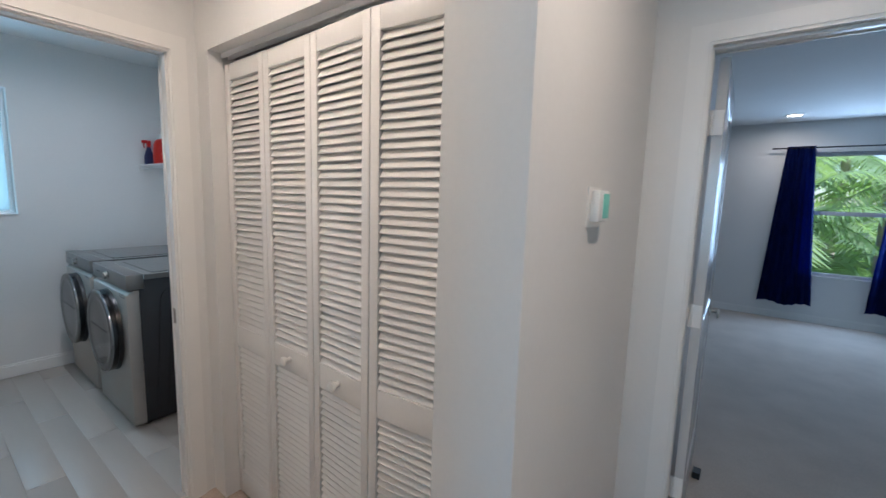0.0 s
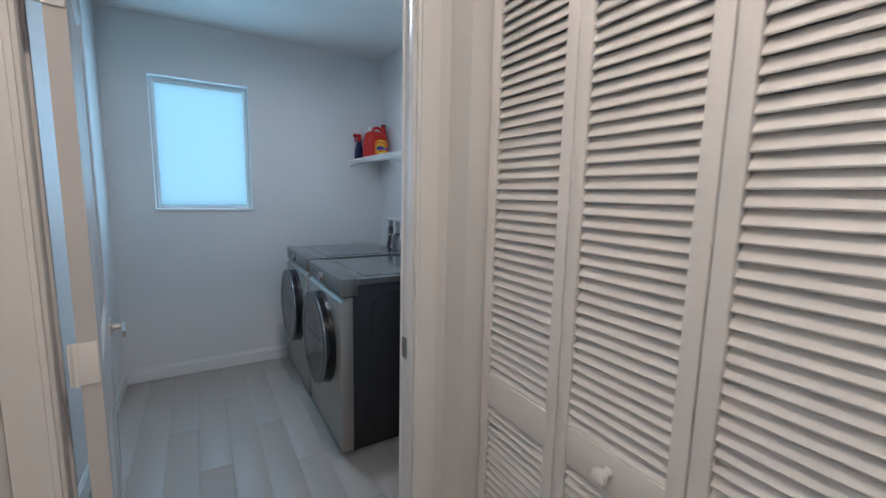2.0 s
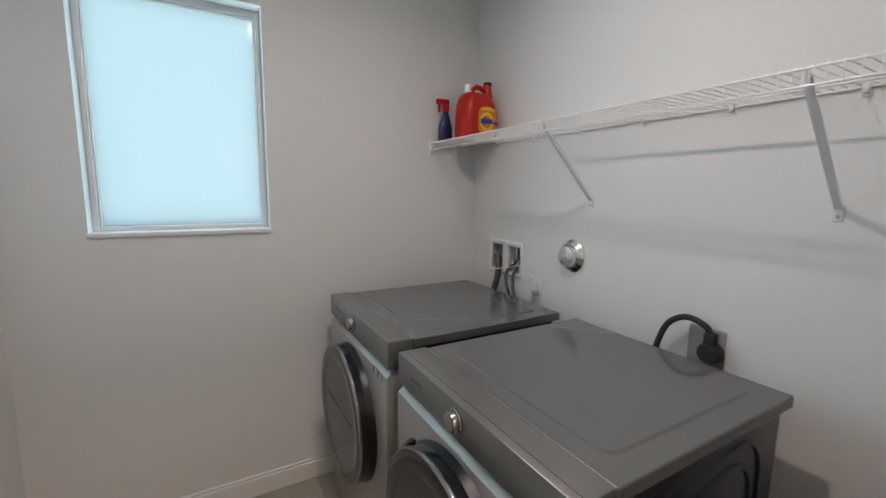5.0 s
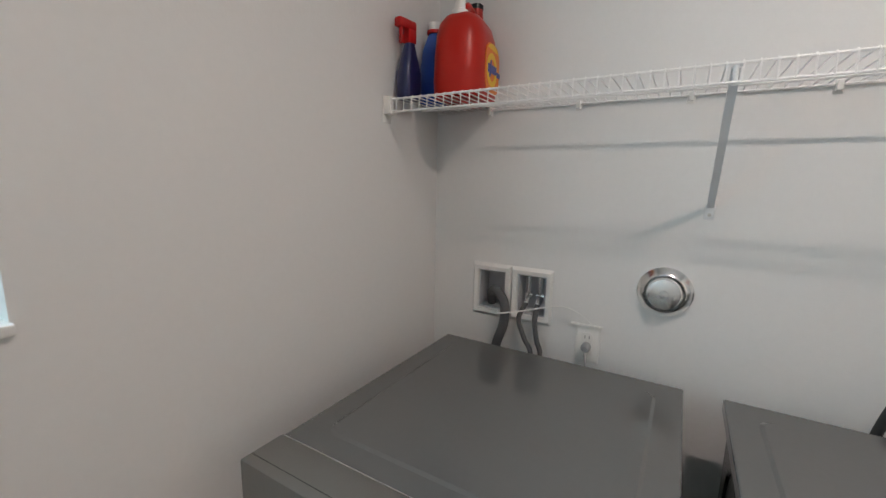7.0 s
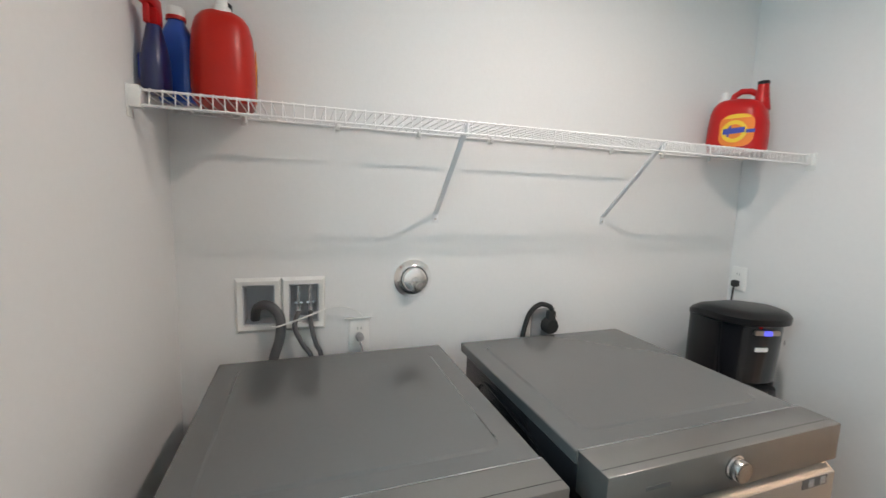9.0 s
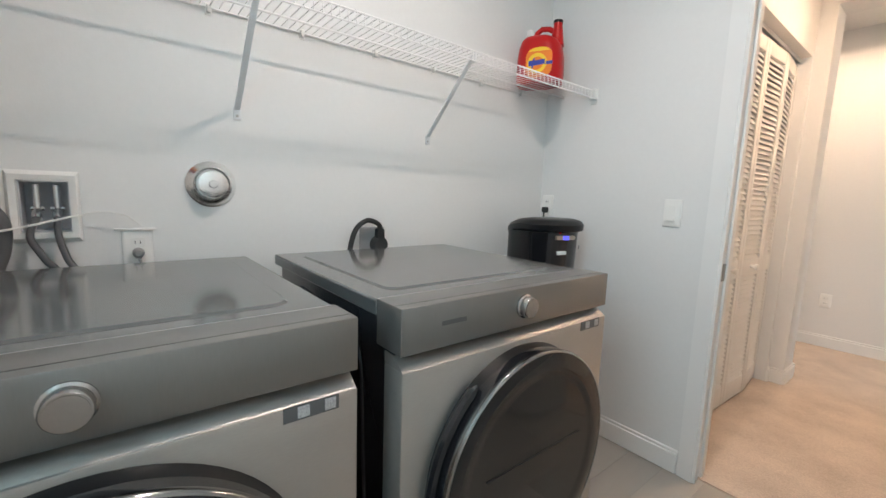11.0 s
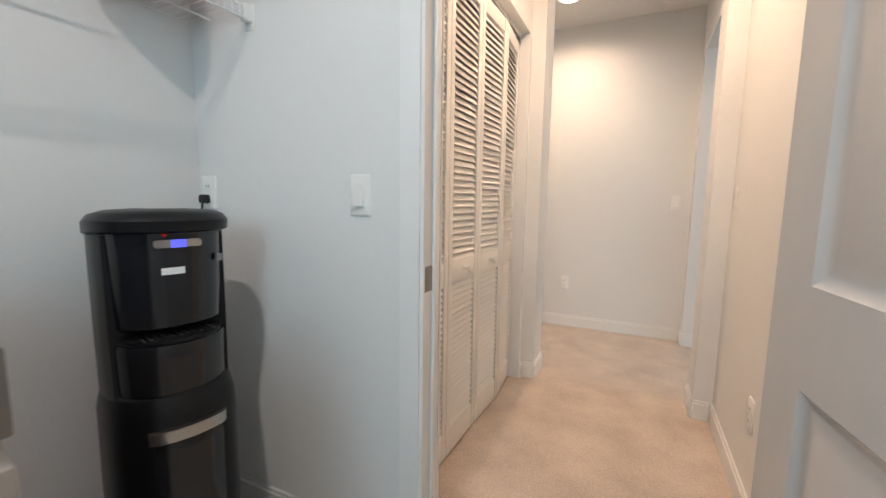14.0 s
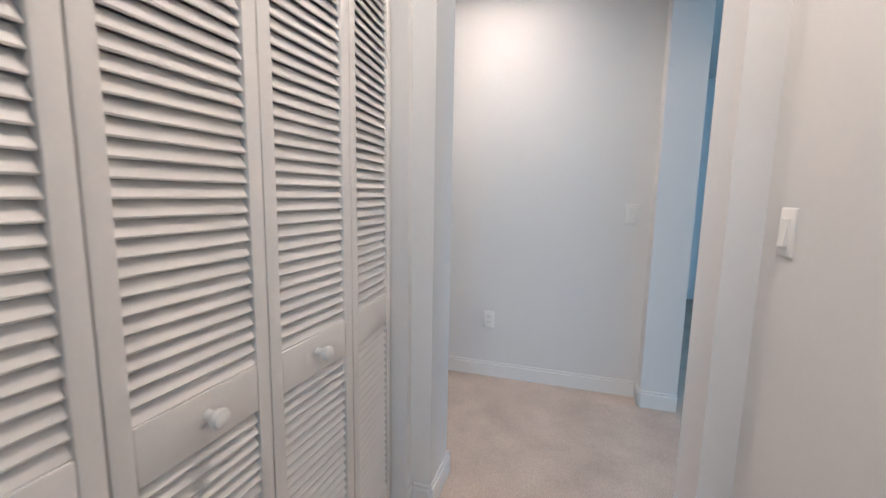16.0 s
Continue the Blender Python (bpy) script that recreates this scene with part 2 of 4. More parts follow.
def rounded(w, h, r, seg=5):
    out = []
    for cx, cy, a in ((w / 2 - r, h / 2 - r, 0), (-w / 2 + r, h / 2 - r, 90), (-w / 2 + r, -h / 2 + r, 180), (w / 2 - r, -h / 2 + r, 270)):
        out += [(cx + r * math.cos(radians(a + 90 * k / seg)), cy + r * math.sin(radians(a + 90 * k / seg))) for k in range(seg + 1)]
    return out


def mesh(name, bm, mat, smooth=True):
    bmesh.ops.recalc_face_normals(bm, faces=bm.faces)
    me = bpy.data.meshes.new(name)
    bm.to_mesh(me)
    bm.free()
    me.materials.append(mat)
    if smooth:
        me.shade_smooth()
        me.set_sharp_from_angle(angle=radians(38))
    return me


def part(name, bm, mat, parent=None, label=""):
    ob = new(name, mesh(name, bm, mat))
    ob.parent = parent
    if label:
        ob["label"] = label
    return ob


def thing(name, m, label, category, group="", kind=""):
    ob = new(name)
    ob.empty_display_size = 0.1
    ob.matrix_world = m
    return tagged(ob, label, category, group, kind)


def structure(name, bm, mat, label, category):
    return tagged(part(name, bm, mat), label, category, kind="structure")


# ---- the shell: walls, floors, ceilings ----
TOP = 2.56


def holed(fixed, span, z0, z1, holes, axis):
    """Boxes of a wall, fixed = its two faces, along span, with holes (a0, a1, z0, z1)."""
    out, at = [], span[0]

    def add(a0, a1, c0, c1):
        if a1 - a0 > 1e-4 and c1 - c0 > 1e-4:
            out.append((*fixed, a0, a1, c0, c1) if axis == "y" else (a0, a1, *fixed, c0, c1))

    for a0, a1, c0, c1 in sorted(holes):
        add(at, a0, z0, z1)
        add(a0, a1, z0, c0)
        add(a0, a1, c1, z1)
        at = a1
    add(at, span[1], z0, z1)
    return boxes(*out)


W0, W1, WZ0, WZ1 = -1.709, -1.087, 1.256, 2.178      # laundry window opening
DL0, DL1, DZ = -1.738, -0.892, 2.048                # laundry door opening
HALL_W = -1.806
FAR_Y, PIER_Y, DOOR_X = -5.10, -4.985, 0.17            # end wall, its pier, bedroom door wall
structure("wall_north", holed((0, 0.16), (-2.085, 0.12), 0, TOP, [(W0, W1, WZ0, WZ1)], "x"), PAINT, "off-white painted laundry wall with a window opening", "wall")
structure("wall_east", holed((0, 0.12), (-3.96, 0), 0, TOP, [(-0.275, -0.181, 1.036, 1.166), (-0.413, -0.319, 1.036, 1.166)], "y"), PAINT, "off-white painted wall behind the laundry machines", "wall")
structure("wall_west", boxes((-2.085, -1.965, -2.345, 0, 0, TOP)), PAINT, "off-white painted laundry side wall", "wall")
structure("wall_south", holed((-2.438, -2.345), (-2.085, 0), 0, TOP, [(DL0 - 0.02, DL1 + 0.02, 0, DZ + 0.02)], "x"), PAINT, "off-white painted wall with the laundry doorway", "wall")
structure("wall_hall_west", boxes((-1.91, HALL_W, -3.77, -2.438, 0, TOP)), PAINT, "off-white painted hallway wall", "wall")
structure("wall_portal_west", boxes((-1.96, -1.718, -3.98, -3.77, 0, TOP), (-1.96, -1.77, PIER_Y, -3.98, 2.22, TOP)), PAINT, "off-white painted wall end beside an opening", "wall")
structure("wall_far_pier", boxes((-1.96, -1.77, FAR_Y - 0.12, PIER_Y, 0, TOP)), PAINT, "off-white painted wall end past the hallway", "wall")
structure("wall_closet_front", holed((-0.785, -0.67), (-3.86, -2.438), 0, TOP, [(-3.822, -2.549, 0, 2.062)], "y"), PAINT, "off-white painted wall framing the louvred closet", "wall")
structure("wall_portal_east", boxes((-0.866, -0.67, -4.08, -3.86, 0, TOP)), PAINT, "off-white painted wall end beyond the closet", "wall")
structure("wall_portal_header", boxes((-1.718, -0.866, -4.08, -3.86, 2.345, TOP)), PAINT, "off-white painted header across the hallway", "wall")
structure("wall_thermostat", boxes((-0.67, DOOR_X, -4.08, -3.96, 0, TOP)), PAINT, "off-white painted wall carrying the thermostat", "wall")
structure("wall_bedroom_door", holed((DOOR_X, DOOR_X + 0.12), (-7.5, -2.6), 0, TOP, [(-5.065, -4.245, 0, 2.065)], "y"), PAINT, "off-white painted wall with the bedroom doorway", "wall")
structure("wall_far", boxes((-1.77, DOOR_X, FAR_Y - 0.12, FAR_Y, 0, TOP)), PAINT, "off-white painted wall at the hallway end", "wall")
BX, BW0, BW1, BWZ0, BWZ1 = 5.35, -5.80, -4.96, 0.615, 2.165
structure("wall_bedroom_far", holed((BX, BX + 0.16), (-7.5, -2.48), 0, TOP, [(BW0, BW1, BWZ0, BWZ1)], "y"), PAINT, "pale painted bedroom wall with a window opening", "wall")
structure("wall_bedroom_north", boxes((DOOR_X + 0.12, BX, -2.6, -2.48, 0, TOP)), PAINT, "pale painted bedroom side wall", "wall")
structure("wall_bedroom_south", boxes((DOOR_X, BX, -7.62, -7.5, 0, TOP)), PAINT, "pale painted bedroom side wall", "wall")
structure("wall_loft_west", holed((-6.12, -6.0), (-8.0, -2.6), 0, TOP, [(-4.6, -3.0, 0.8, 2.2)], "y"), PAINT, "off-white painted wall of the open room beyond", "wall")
structure("wall_loft_south", boxes((-6.0, -1.96, -8.12, -8.0, 0, TOP)), PAINT, "off-white painted wall of the open room beyond", "wall")
structure("wall_loft_north", boxes((-6.0, -1.91, -2.72, -2.6, 0, TOP)), PAINT, "off-white painted wall of the open room beyond", "wall")
structure("wall_loft_east", boxes((-1.96, -1.84, -8.0, FAR_Y - 0.12, 0, TOP)), PAINT, "off-white painted wall of the open room beyond", "wall")
structure("ceiling_laundry", boxes((-2.085, 0.12, -2.438, 0.16, TOP, TOP + 0.1)), CEIL, "white textured laundry ceiling", "ceiling")
structure("ceiling_hall", boxes((-1.96, DOOR_X, FAR_Y - 0.12, -2.438, TOP, TOP + 0.1)), CEIL, "white textured hallway ceiling", "ceiling")
structure("ceiling_bedroom", boxes((DOOR_X, BX + 0.16, -7.62, -2.48, TOP, TOP + 0.1)), CEIL, "white textured bedroom ceiling", "ceiling")
structure("ceiling_loft", boxes((-6.12, -1.96, -8.12, -2.6, TOP, TOP + 0.1)), CEIL, "white textured ceiling of the open room", "ceiling")
structure("floor_hall", boxes((-1.96, DOOR_X, FAR_Y - 0.12, -2.385, -0.1, 0.006)), CARPET, "beige cut-pile hallway carpet, slightly trodden", "floor")
structure("floor_bedroom", boxes((DOOR_X, BX, -7.5, -2.6, -0.1, 0.006)), BED_CARPET, "beige bedroom carpet", "floor")
structure("floor_loft", boxes((-6.0, -1.96, -8.0, -2.6, -0.1, 0.006)), CARPET, "beige carpet of the open room", "floor")
floor = structure("floor_laundry", boxes((-1.965, 0, -2.385, 0, -0.1, -0.0014)), GROUT, "pale grey wood-look plank tile laundry floor", "floor")


def baseboard(runs, name="baseboard", h=0.105):
    """Runs of (x0, y0, x1, y1, nx, ny): the wall line and the way the board faces."""
    bm = bmesh.new()
    for x0, y0, x1, y1, nx, ny in runs:
        for d, a, b in ((0.014, 0, h - 0.016), (0.009, h - 0.016, h)):
            box(bm, min(x0, x1, x0 + nx * d, x1 + nx * d), max(x0, x1, x0 + nx * d, x1 + nx * d),
                min(y0, y1, y0 + ny * d, y1 + ny * d), max(y0, y1, y0 + ny * d, y1 + ny * d), a, b, 0.003, 1)
    return structure(name, bm, TRIM, "white painted baseboard along the wall", "baseboard")


baseboard([(-1.965, 0, 0, 0, 0, -1)])
baseboard([(0, -2.345, 0, -0.015, -1, 0)])
baseboard([(-1.965, -2.345, -1.965, -0.015, 1, 0)])
baseboard([(DL1 + 0.07, -2.345, -0.015, -2.345, 0, 1)])
baseboard([(HALL_W, -3.77, HALL_W, -2.47, 1, 0)])
baseboard([(HALL_W + 0.015, -3.77, -1.718, -3.77, 0, 1), (-1.718, -3.98, -1.718, -3.77, 1, 0)])
baseboard([(-0.785, -3.86, -0.785, -3.822, -1, 0), (-0.866, -3.86, -0.80, -3.86, 0, 1), (-0.866, -4.08, -0.866, -3.86, -1, 0), (-0.880, -4.08, DOOR_X, -4.08, 0, -1)])
baseboard([(-1.755, FAR_Y, DOOR_X, FAR_Y, 0, 1), (-1.77, FAR_Y, -1.77, PIER_Y, 1, 0), (-1.96, PIER_Y, -1.77, PIER_Y, 0, 1)])
baseboard([(BX, -7.5, BX, -2.6, -1, 0)])
baseboard([(-1.96, -8.0, -1.96, FAR_Y - 0.12, -1, 0), (-6.0, -8.0, -1.96, -8.0, 0, 1)])


def casing(name, label, m, width, height, board=0.072, depth=0.093, both=True):
    """A moulded door surround; m puts the opening's middle at the floor, x across, +y through the wall."""
    ob = thing(name, m, label, "door frame", kind="structure")
    prof = ((0.0, 0.008), (0.010, 0.014), (0.040, 0.011), (0.058, 0.009), (board, 0.006))
    for face, sgn in ((0, -1), (depth, 1)) if both else ((0, -1),):
        for side in (-1, 1, 0):
            bm = bmesh.new()
            for (a, t), (b, _) in zip(prof, prof[1:]):
                y0, y1 = sorted((face, face + sgn * t))
                if side:
                    x0, x1 = sorted((side * (width / 2 + a - 0.006), side * (width / 2 + b - 0.006)))
                    box(bm, x0, x1, y0, y1, 0, height + b - 0.006)
                else:
                    box(bm, -width / 2 - a + 0.006, width / 2 + a - 0.006, y0, y1, height + a - 0.006, height + b - 0.006)
            part("casing_board", bm, TRIM, ob)
    bm = boxes((-width / 2 - 0.02, -width / 2, 0, depth, 0, height + 0.02), (width / 2, width / 2 + 0.02, 0, depth, 0, height + 0.02),
               (-width / 2, width / 2, 0, depth, height, height + 0.02))
    part("jamb", bm, TRIM, ob)
    s = depth - 0.038 - 0.012
    bm = boxes((-width / 2, -width / 2 + 0.010, s - 0.03, s, 0, height), (width / 2 - 0.010, width / 2, s - 0.03, s, 0, height),
               (-width / 2 + 0.010, width / 2 - 0.010, s - 0.03, s, height - 0.010, height), bevel=0.002)
    part("door_stop", bm, TRIM, ob)
    return ob


frame_1 = casing("door_frame_1", "white moulded casing round the laundry doorway", pose((DL0 + DL1) / 2, -2.438, 0), DL1 - DL0, DZ)
strike = boxes((DL1 - 0.003 - (DL0 + DL1) / 2, DL1 + 0.001 - (DL0 + DL1) / 2, 0.034, 0.0925, 0.862, 0.932), bevel=0.001)
part("strike_plate", strike, STRIKE, frame_1, "satin nickel strike plate")
casing("door_frame_2", "white moulded casing round the bedroom doorway", pose(DOOR_X, -4.655, 0, 0, 0, -90), 0.78, 2.045, depth=0.12)

# ---- louvred closet doors ----
LEAF, LH = 0.3145, 1.998


def slat_mesh(w, half, tilt=-24, name="slat"):
    bm = bmesh.new()
    box(bm, -w / 2, w / 2, -0.003, 0.003, -half, half, 0.0022, 1)
    bmesh.ops.rotate(bm, verts=bm.verts, matrix=Matrix.Rotation(radians(tilt), 3, "X"))
    return mesh(name, bm, LOUVRE)


SLATS = slat_mesh(LEAF - 0.070, 0.0168, -31), slat_mesh(LEAF - 0.070, 0.0162, -36)


def leaf(door, m, knob):
    """One louvred leaf: x along its width from 0, y towards the room behind, z up from its foot."""
    t, s = 0.014, 0.036

    def add(name, bm, mat, label=""):
        ob = part(name, bm, mat, door, label)
        ob.matrix_local = m
        return ob

    add("stile", boxes((0.0015, s, -t, t, 0, LH), bevel=0.003), LOUVRE)
    add("stile", boxes((LEAF - s, LEAF - 0.0015, -t, t, 0, LH), bevel=0.003), LOUVRE)
    add("top_rail", boxes((s, LEAF - s, -t + 0.001, t, LH - 0.068, LH), bevel=0.003), LOUVRE)
    add("middle_rail", boxes((s, LEAF - s, -t + 0.001, t, 0.745, 0.842), bevel=0.003), LOUVRE)
    add("bottom_rail", boxes((s, LEAF - s, -t + 0.001, t, 0, 0.115), bevel=0.003), LOUVRE)
    for z0, z1, pitch, shape in ((0.842, LH - 0.068, 0.0278, SLATS[0]), (0.115, 0.745, 0.0262, SLATS[1])):
        n = int((z1 - z0) / pitch)
        for k in range(n):
            ob = new("slat", shape)
            ob.parent = door
            ob.matrix_local = m @ pose(LEAF / 2, 0.001, z0 + (k + 0.5) * (z1 - z0) / n)
    if knob:
        bm = lathe(bmesh.new(), [(0.0, 0), (0.011, 0), (0.009, 0.010), (0.010, 0.016), (0.0165, 0.022), (0.0185, 0.029), (0.016, 0.036), (0.008, 0.0395), (0, 0.040)],
                   pose(LEAF / 2, -t, 0.80, 90), 24)
        add("knob", bm, WHITE_PLASTIC, "small round white knob")


JOINTS = ((-0.708, -2.557), (-0.712, -2.8715), (-0.719, -3.186), (-0.735, -3.500), (-0.709, -3.813))
for first in (0, 2):
    door = thing("bifold_door", pose(0, 0, 0.018), "white painted louvred bifold closet door with a round knob", "closet door", "louvred closet doors")
    for k in (first, first + 1):
        (xa, ya), (xb, yb) = JOINTS[k], JOINTS[k + 1]
        leaf(door, pose(xa, ya, 0, 0, 0, math.degrees(math.atan2(yb - ya, xb - xa))), k in (1, 2))
track = thing("door_track", pose(-0.715, -3.186, 2.062), "pale metal sliding track above the closet doors", "door track")
part("rail", boxes((-0.016, -0.013, -0.634, 0.634, -0.022, 0), (0.013, 0.016, -0.634, 0.634, -0.022, 0), (-0.013, 0.013, -0.634, 0.634, -0.003, 0)), WHITE_METAL, track)

# ---- laundry window ----
win = thing("window_1", pose((W0 + W1) / 2, 0, (WZ0 + WZ1) / 2), "frosted single-pane laundry window in a white frame", "window", kind="structure")
ww, wh = (W1 - W0) / 2, (WZ1 - WZ0) / 2
part("window_frame", boxes((-ww, -ww + 0.020, 0.075, 0.125, -wh, wh), (ww - 0.020, ww, 0.075, 0.125, -wh, wh),
                           (-ww + 0.020, ww - 0.020, 0.075, 0.125, wh - 0.026, wh), (-ww + 0.020, ww - 0.020, 0.075, 0.125, -wh, -wh + 0.022), bevel=0.003), WHITE_METAL, win)
part("glazing_bead", boxes((-ww + 0.020, -ww + 0.027, 0.088, 0.112, -wh + 0.022, wh - 0.026), (ww - 0.027, ww - 0.020, 0.088, 0.112, -wh + 0.022, wh - 0.026),
                           (-ww + 0.027, ww - 0.027, 0.088, 0.112, wh - 0.034, wh - 0.026), bevel=0.002), WHITE_PLASTIC, win)
part("window_sill", boxes((-ww - 0.004, ww + 0.004, -0.012, 0.075, -wh - 0.012, -wh + 0.004), bevel=0.003), TRIM, win, "white stone sill")
pane = part("pane", boxes((-ww + 0.020, ww - 0.020, 0.098, 0.102, -wh + 0.022, wh - 0.026)), FROSTED, win, "frosted glass pane")
pane.visible_shadow = False

# ---- panel doors ----


def panel_door(m, label):
    """A moulded two-panel door hung on its left edge; x along it from the hinge, -y the hinge face, z up."""
    ob = thing("panel_door", m, label, "door", "open panel doors")
    w, h, t = 0.80, 2.02, 0.0175
    bm = bmesh.new()
    s, z = 0.128, ((0.205, 0.777), (0.962, h - 0.12))
    box(bm, 0, s, -t, t, 0, h)
    box(bm, w - s, w, -t, t, 0, h)
    for a, b in ((0, z[0][0]), (z[0][1], z[1][0]), (z[1][1], h)):
        box(bm, s, w - s, -t, t, a, b)
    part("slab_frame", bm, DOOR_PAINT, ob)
    for a, b in z:
        bm = bmesh.new()
        for sg in (-1, 1):
            o = [(s, a), (w - s, a), (w - s, b), (s, b)]
            rings = []
            for inset, dep in ((0, t), (0.014, t - 0.011), (0.026, t - 0.012), (0.052, t - 0.004)):
                q = [(s + inset, a + inset), (w - s - inset, a + inset), (w - s - inset, b - inset), (s + inset, b - inset)]
                rings.append([bm.verts.new((x, sg * dep, zz)) for x, zz in q])
            for r0, r1 in zip(rings, rings[1:]):
                for i in range(4):
                    bm.faces.new((r0[i], r0[(i + 1) % 4], r1[(i + 1) % 4], r1[i]))
            bm.faces.new(rings[-1])
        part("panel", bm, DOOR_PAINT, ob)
    for zz in (0.25, 1.013, 1.78):
        hinge = boxes((-0.004, 0.0, -0.015, 0.034, zz - 0.047, zz + 0.047), bevel=0.001)
        tube(hinge, [(-0.004, 0.022, zz - 0.047), (-0.004, 0.022, zz + 0.047)], 0.006, 10)
        part("hinge", hinge, TRIM, ob, "painted butt hinge")
    for sg in (-1, 1):
        bm = lathe(bmesh.new(), [(0, 0), (0.031, 0), (0.031, 0.006), (0.027, 0.009), (0.012, 0.010), (0.011, 0.040), (0, 0.040)], pose(w - 0.062, sg * t, 0.885, 90 if sg < 0 else -90), 28)
        y0, y1 = sorted((sg * (t + 0.036), sg * (t + 0.048)))
        box(bm, w - 0.178, w - 0.050, y0, y1, 0.873, 0.897, 0.003)
        part("lever_handle", bm, NICKEL, ob, "satin nickel lever handle")
    part("latch_plate", boxes((w - 0.001, w + 0.001, -0.012, 0.012, 0.855, 0.915)), NICKEL, ob)
    return ob


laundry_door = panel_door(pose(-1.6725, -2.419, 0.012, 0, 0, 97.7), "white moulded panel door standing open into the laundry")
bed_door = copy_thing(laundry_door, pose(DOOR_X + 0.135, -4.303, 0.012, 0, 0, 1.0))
bed_door["label"] = "white moulded panel door standing open into the bedroom"
stop = thing("door_stop", pose(0.90, -4.34, 0.006), "small black rubber door stop on the carpet", "door stop")
part("wedge", prism(bmesh.new(), [(-0.05, 0), (0.05, 0), (0.05, 0.012), (-0.05, 0.035)], pose(0, 0.018, 0, 90), 0.036), RUBBER, stop)

# ---- laundry machines ----


def ring_pts(cy, cz, r, n=56):
    return [(cy + r * math.cos(2 * math.pi * k / n), cz + r * math.sin(2 * math.pi * k / n)) for k in range(n)]


def machine(name, m, label, category, side_emboss=True):
    """A front-loading machine: front towards -x, width along y about 0, depth 0.735 back to x = 0."""
    ob = thing(name, m, label, category, "laundry machines")
    h, w, d = 0.966, 0.338, 0.738
    part("body", boxes((-d + 0.062, -0.02, -w + 0.014, w - 0.014, 0.03, h - 0.036), bevel=0.006), SIDE_DARK, ob, "dark steel side panels")
    part("front_panel", boxes((-d - 0.004, -d + 0.062, -w + 0.002, w - 0.002, 0.028, h - 0.118), bevel=0.005), FRONT_GREY, ob, "brushed grey front panel")
    bm = prism(bmesh.new(), [(-d - 0.002, h - 0.120), (-d + 0.030, h - 0.096), (-d + 0.062, h - 0.096), (-d + 0.062, h - 0.120)], pose(0, w - 0.004, 0, 90), 2 * w - 0.008)
    part("ledge", bm, FRONT_GREY, ob, "sloped finger ledge below the console")
    bm = boxes((-d, -d + 0.088, -w, w, h - 0.090, h), bevel=0.003)
    part("console", bm, STEEL_GREY, ob, "dark grey console front")
    part("console_groove", boxes((-d + 0.0215, -d + 0.0225, -w + 0.002, w - 0.002, h - 0.0004, h + 0.0004)), BLACK, ob, "thin dark line along the console top")
    part("console_back", boxes((-d + 0.032, -d + 0.07, -w + 0.006, w - 0.006, h - 0.112, h - 0.089)), BLACK, ob)
    # lid with a shallow pressed rectangle
    bm = boxes((-d + 0.0905, 0, -w, w, h - 0.036, h - 0.004), bevel=0.004)
    part("top_panel", bm, TOP_GREY, ob, "smooth dark grey top").data.shade_flat()
    bm = bmesh.new()
    o, i = rounded(0.535, 0.565, 0.035, 4), rounded(0.519, 0.549, 0.030, 4)
    a = [bm.verts.new((x - 0.330, y, h - 0.0044)) for x, y in o]
    b = [bm.verts.new((x - 0.330, y, h - 0.0005)) for x, y in i]
    for k in range(len(a)):
        bm.faces.new((a[k], a[(k + 1) % len(a)], b[(k + 1) % len(a)], b[k]))
    bm.faces.new(b)
    field = part("pressed_field", bm, TOP_GREY, ob)
    field.data.shade_flat()
    part("seam_strip", boxes((-d + 0.0882, -d + 0.0905, -w + 0.002, w - 0.002, h - 0.03, h - 0.001)), CHROME, ob, "bright seam strip")
    part("base", boxes((-d + 0.05, -0.03, -w + 0.03, w - 0.03, 0.012, 0.032)), BLACK, ob)
    for x in (-d + 0.08, -0.06):
        for y in (-w + 0.06, w - 0.06):
            part("foot", lathe(bmesh.new(), [(0, 0), (0.02, 0), (0.018, 0.016), (0, 0.016)], pose(x, y, 0), 14), RUBBER, ob)
    # round door
    cz, r = 0.572, 0.264
    rot = pose(-d, 0.014, cz, 0, -90)
    part("door_gasket", lathe(bmesh.new(), [(r - 0.01, 0), (r + 0.001, 0.003), (r - 0.004, 0.026), (r - 0.02, 0.028)], rot, 64), BLACK, ob)
    dr = part("door", lathe(bmesh.new(), [(r - 0.004, 0.052), (r, 0.054), (r + 0.0005, 0.060), (r - 0.0015, 0.064), (r - 0.0045, 0.0655), (r - 0.0065, 0.064)], rot, 72), RING, ob, "thin dark chrome door ring")
    part("door_rim", lathe(bmesh.new(), [(r - 0.02, 0.018), (r - 0.003, 0.028), (r - 0.0015, 0.0535)], rot, 72), GLOSS_BLACK, dr, "black door rim")
    part("door_glass", lathe(bmesh.new(), [(r - 0.006, 0.0635), (r - 0.012, 0.0650), (r - 0.045, 0.0655), (r - 0.052, 0.0640), (r - 0.066, 0.0632), (r - 0.15, 0.0638), (0, 0.0642)], rot, 64), DARK_GLASS, dr, "dark tinted glass")
    part("door_seam", boxes((-d - 0.0650, -d - 0.0640, -0.150, 0.170, cz + 0.026, cz + 0.0295)), BLACK, dr, "thin black seam across the glass")
    bm = bmesh.new()
    pts = [(-d - 0.026, 0.014 + (r + 0.004) * math.cos(radians(q)), cz + (r + 0.004) * math.sin(radians(q))) for q in range(-2, 58, 4)]
    tube(bm, pts, [0.004] + [0.012] * (len(pts) - 2) + [0.004], 8)
    part("door_grip", bm, GLOSS_BLACK, dr, "black recessed door grip")
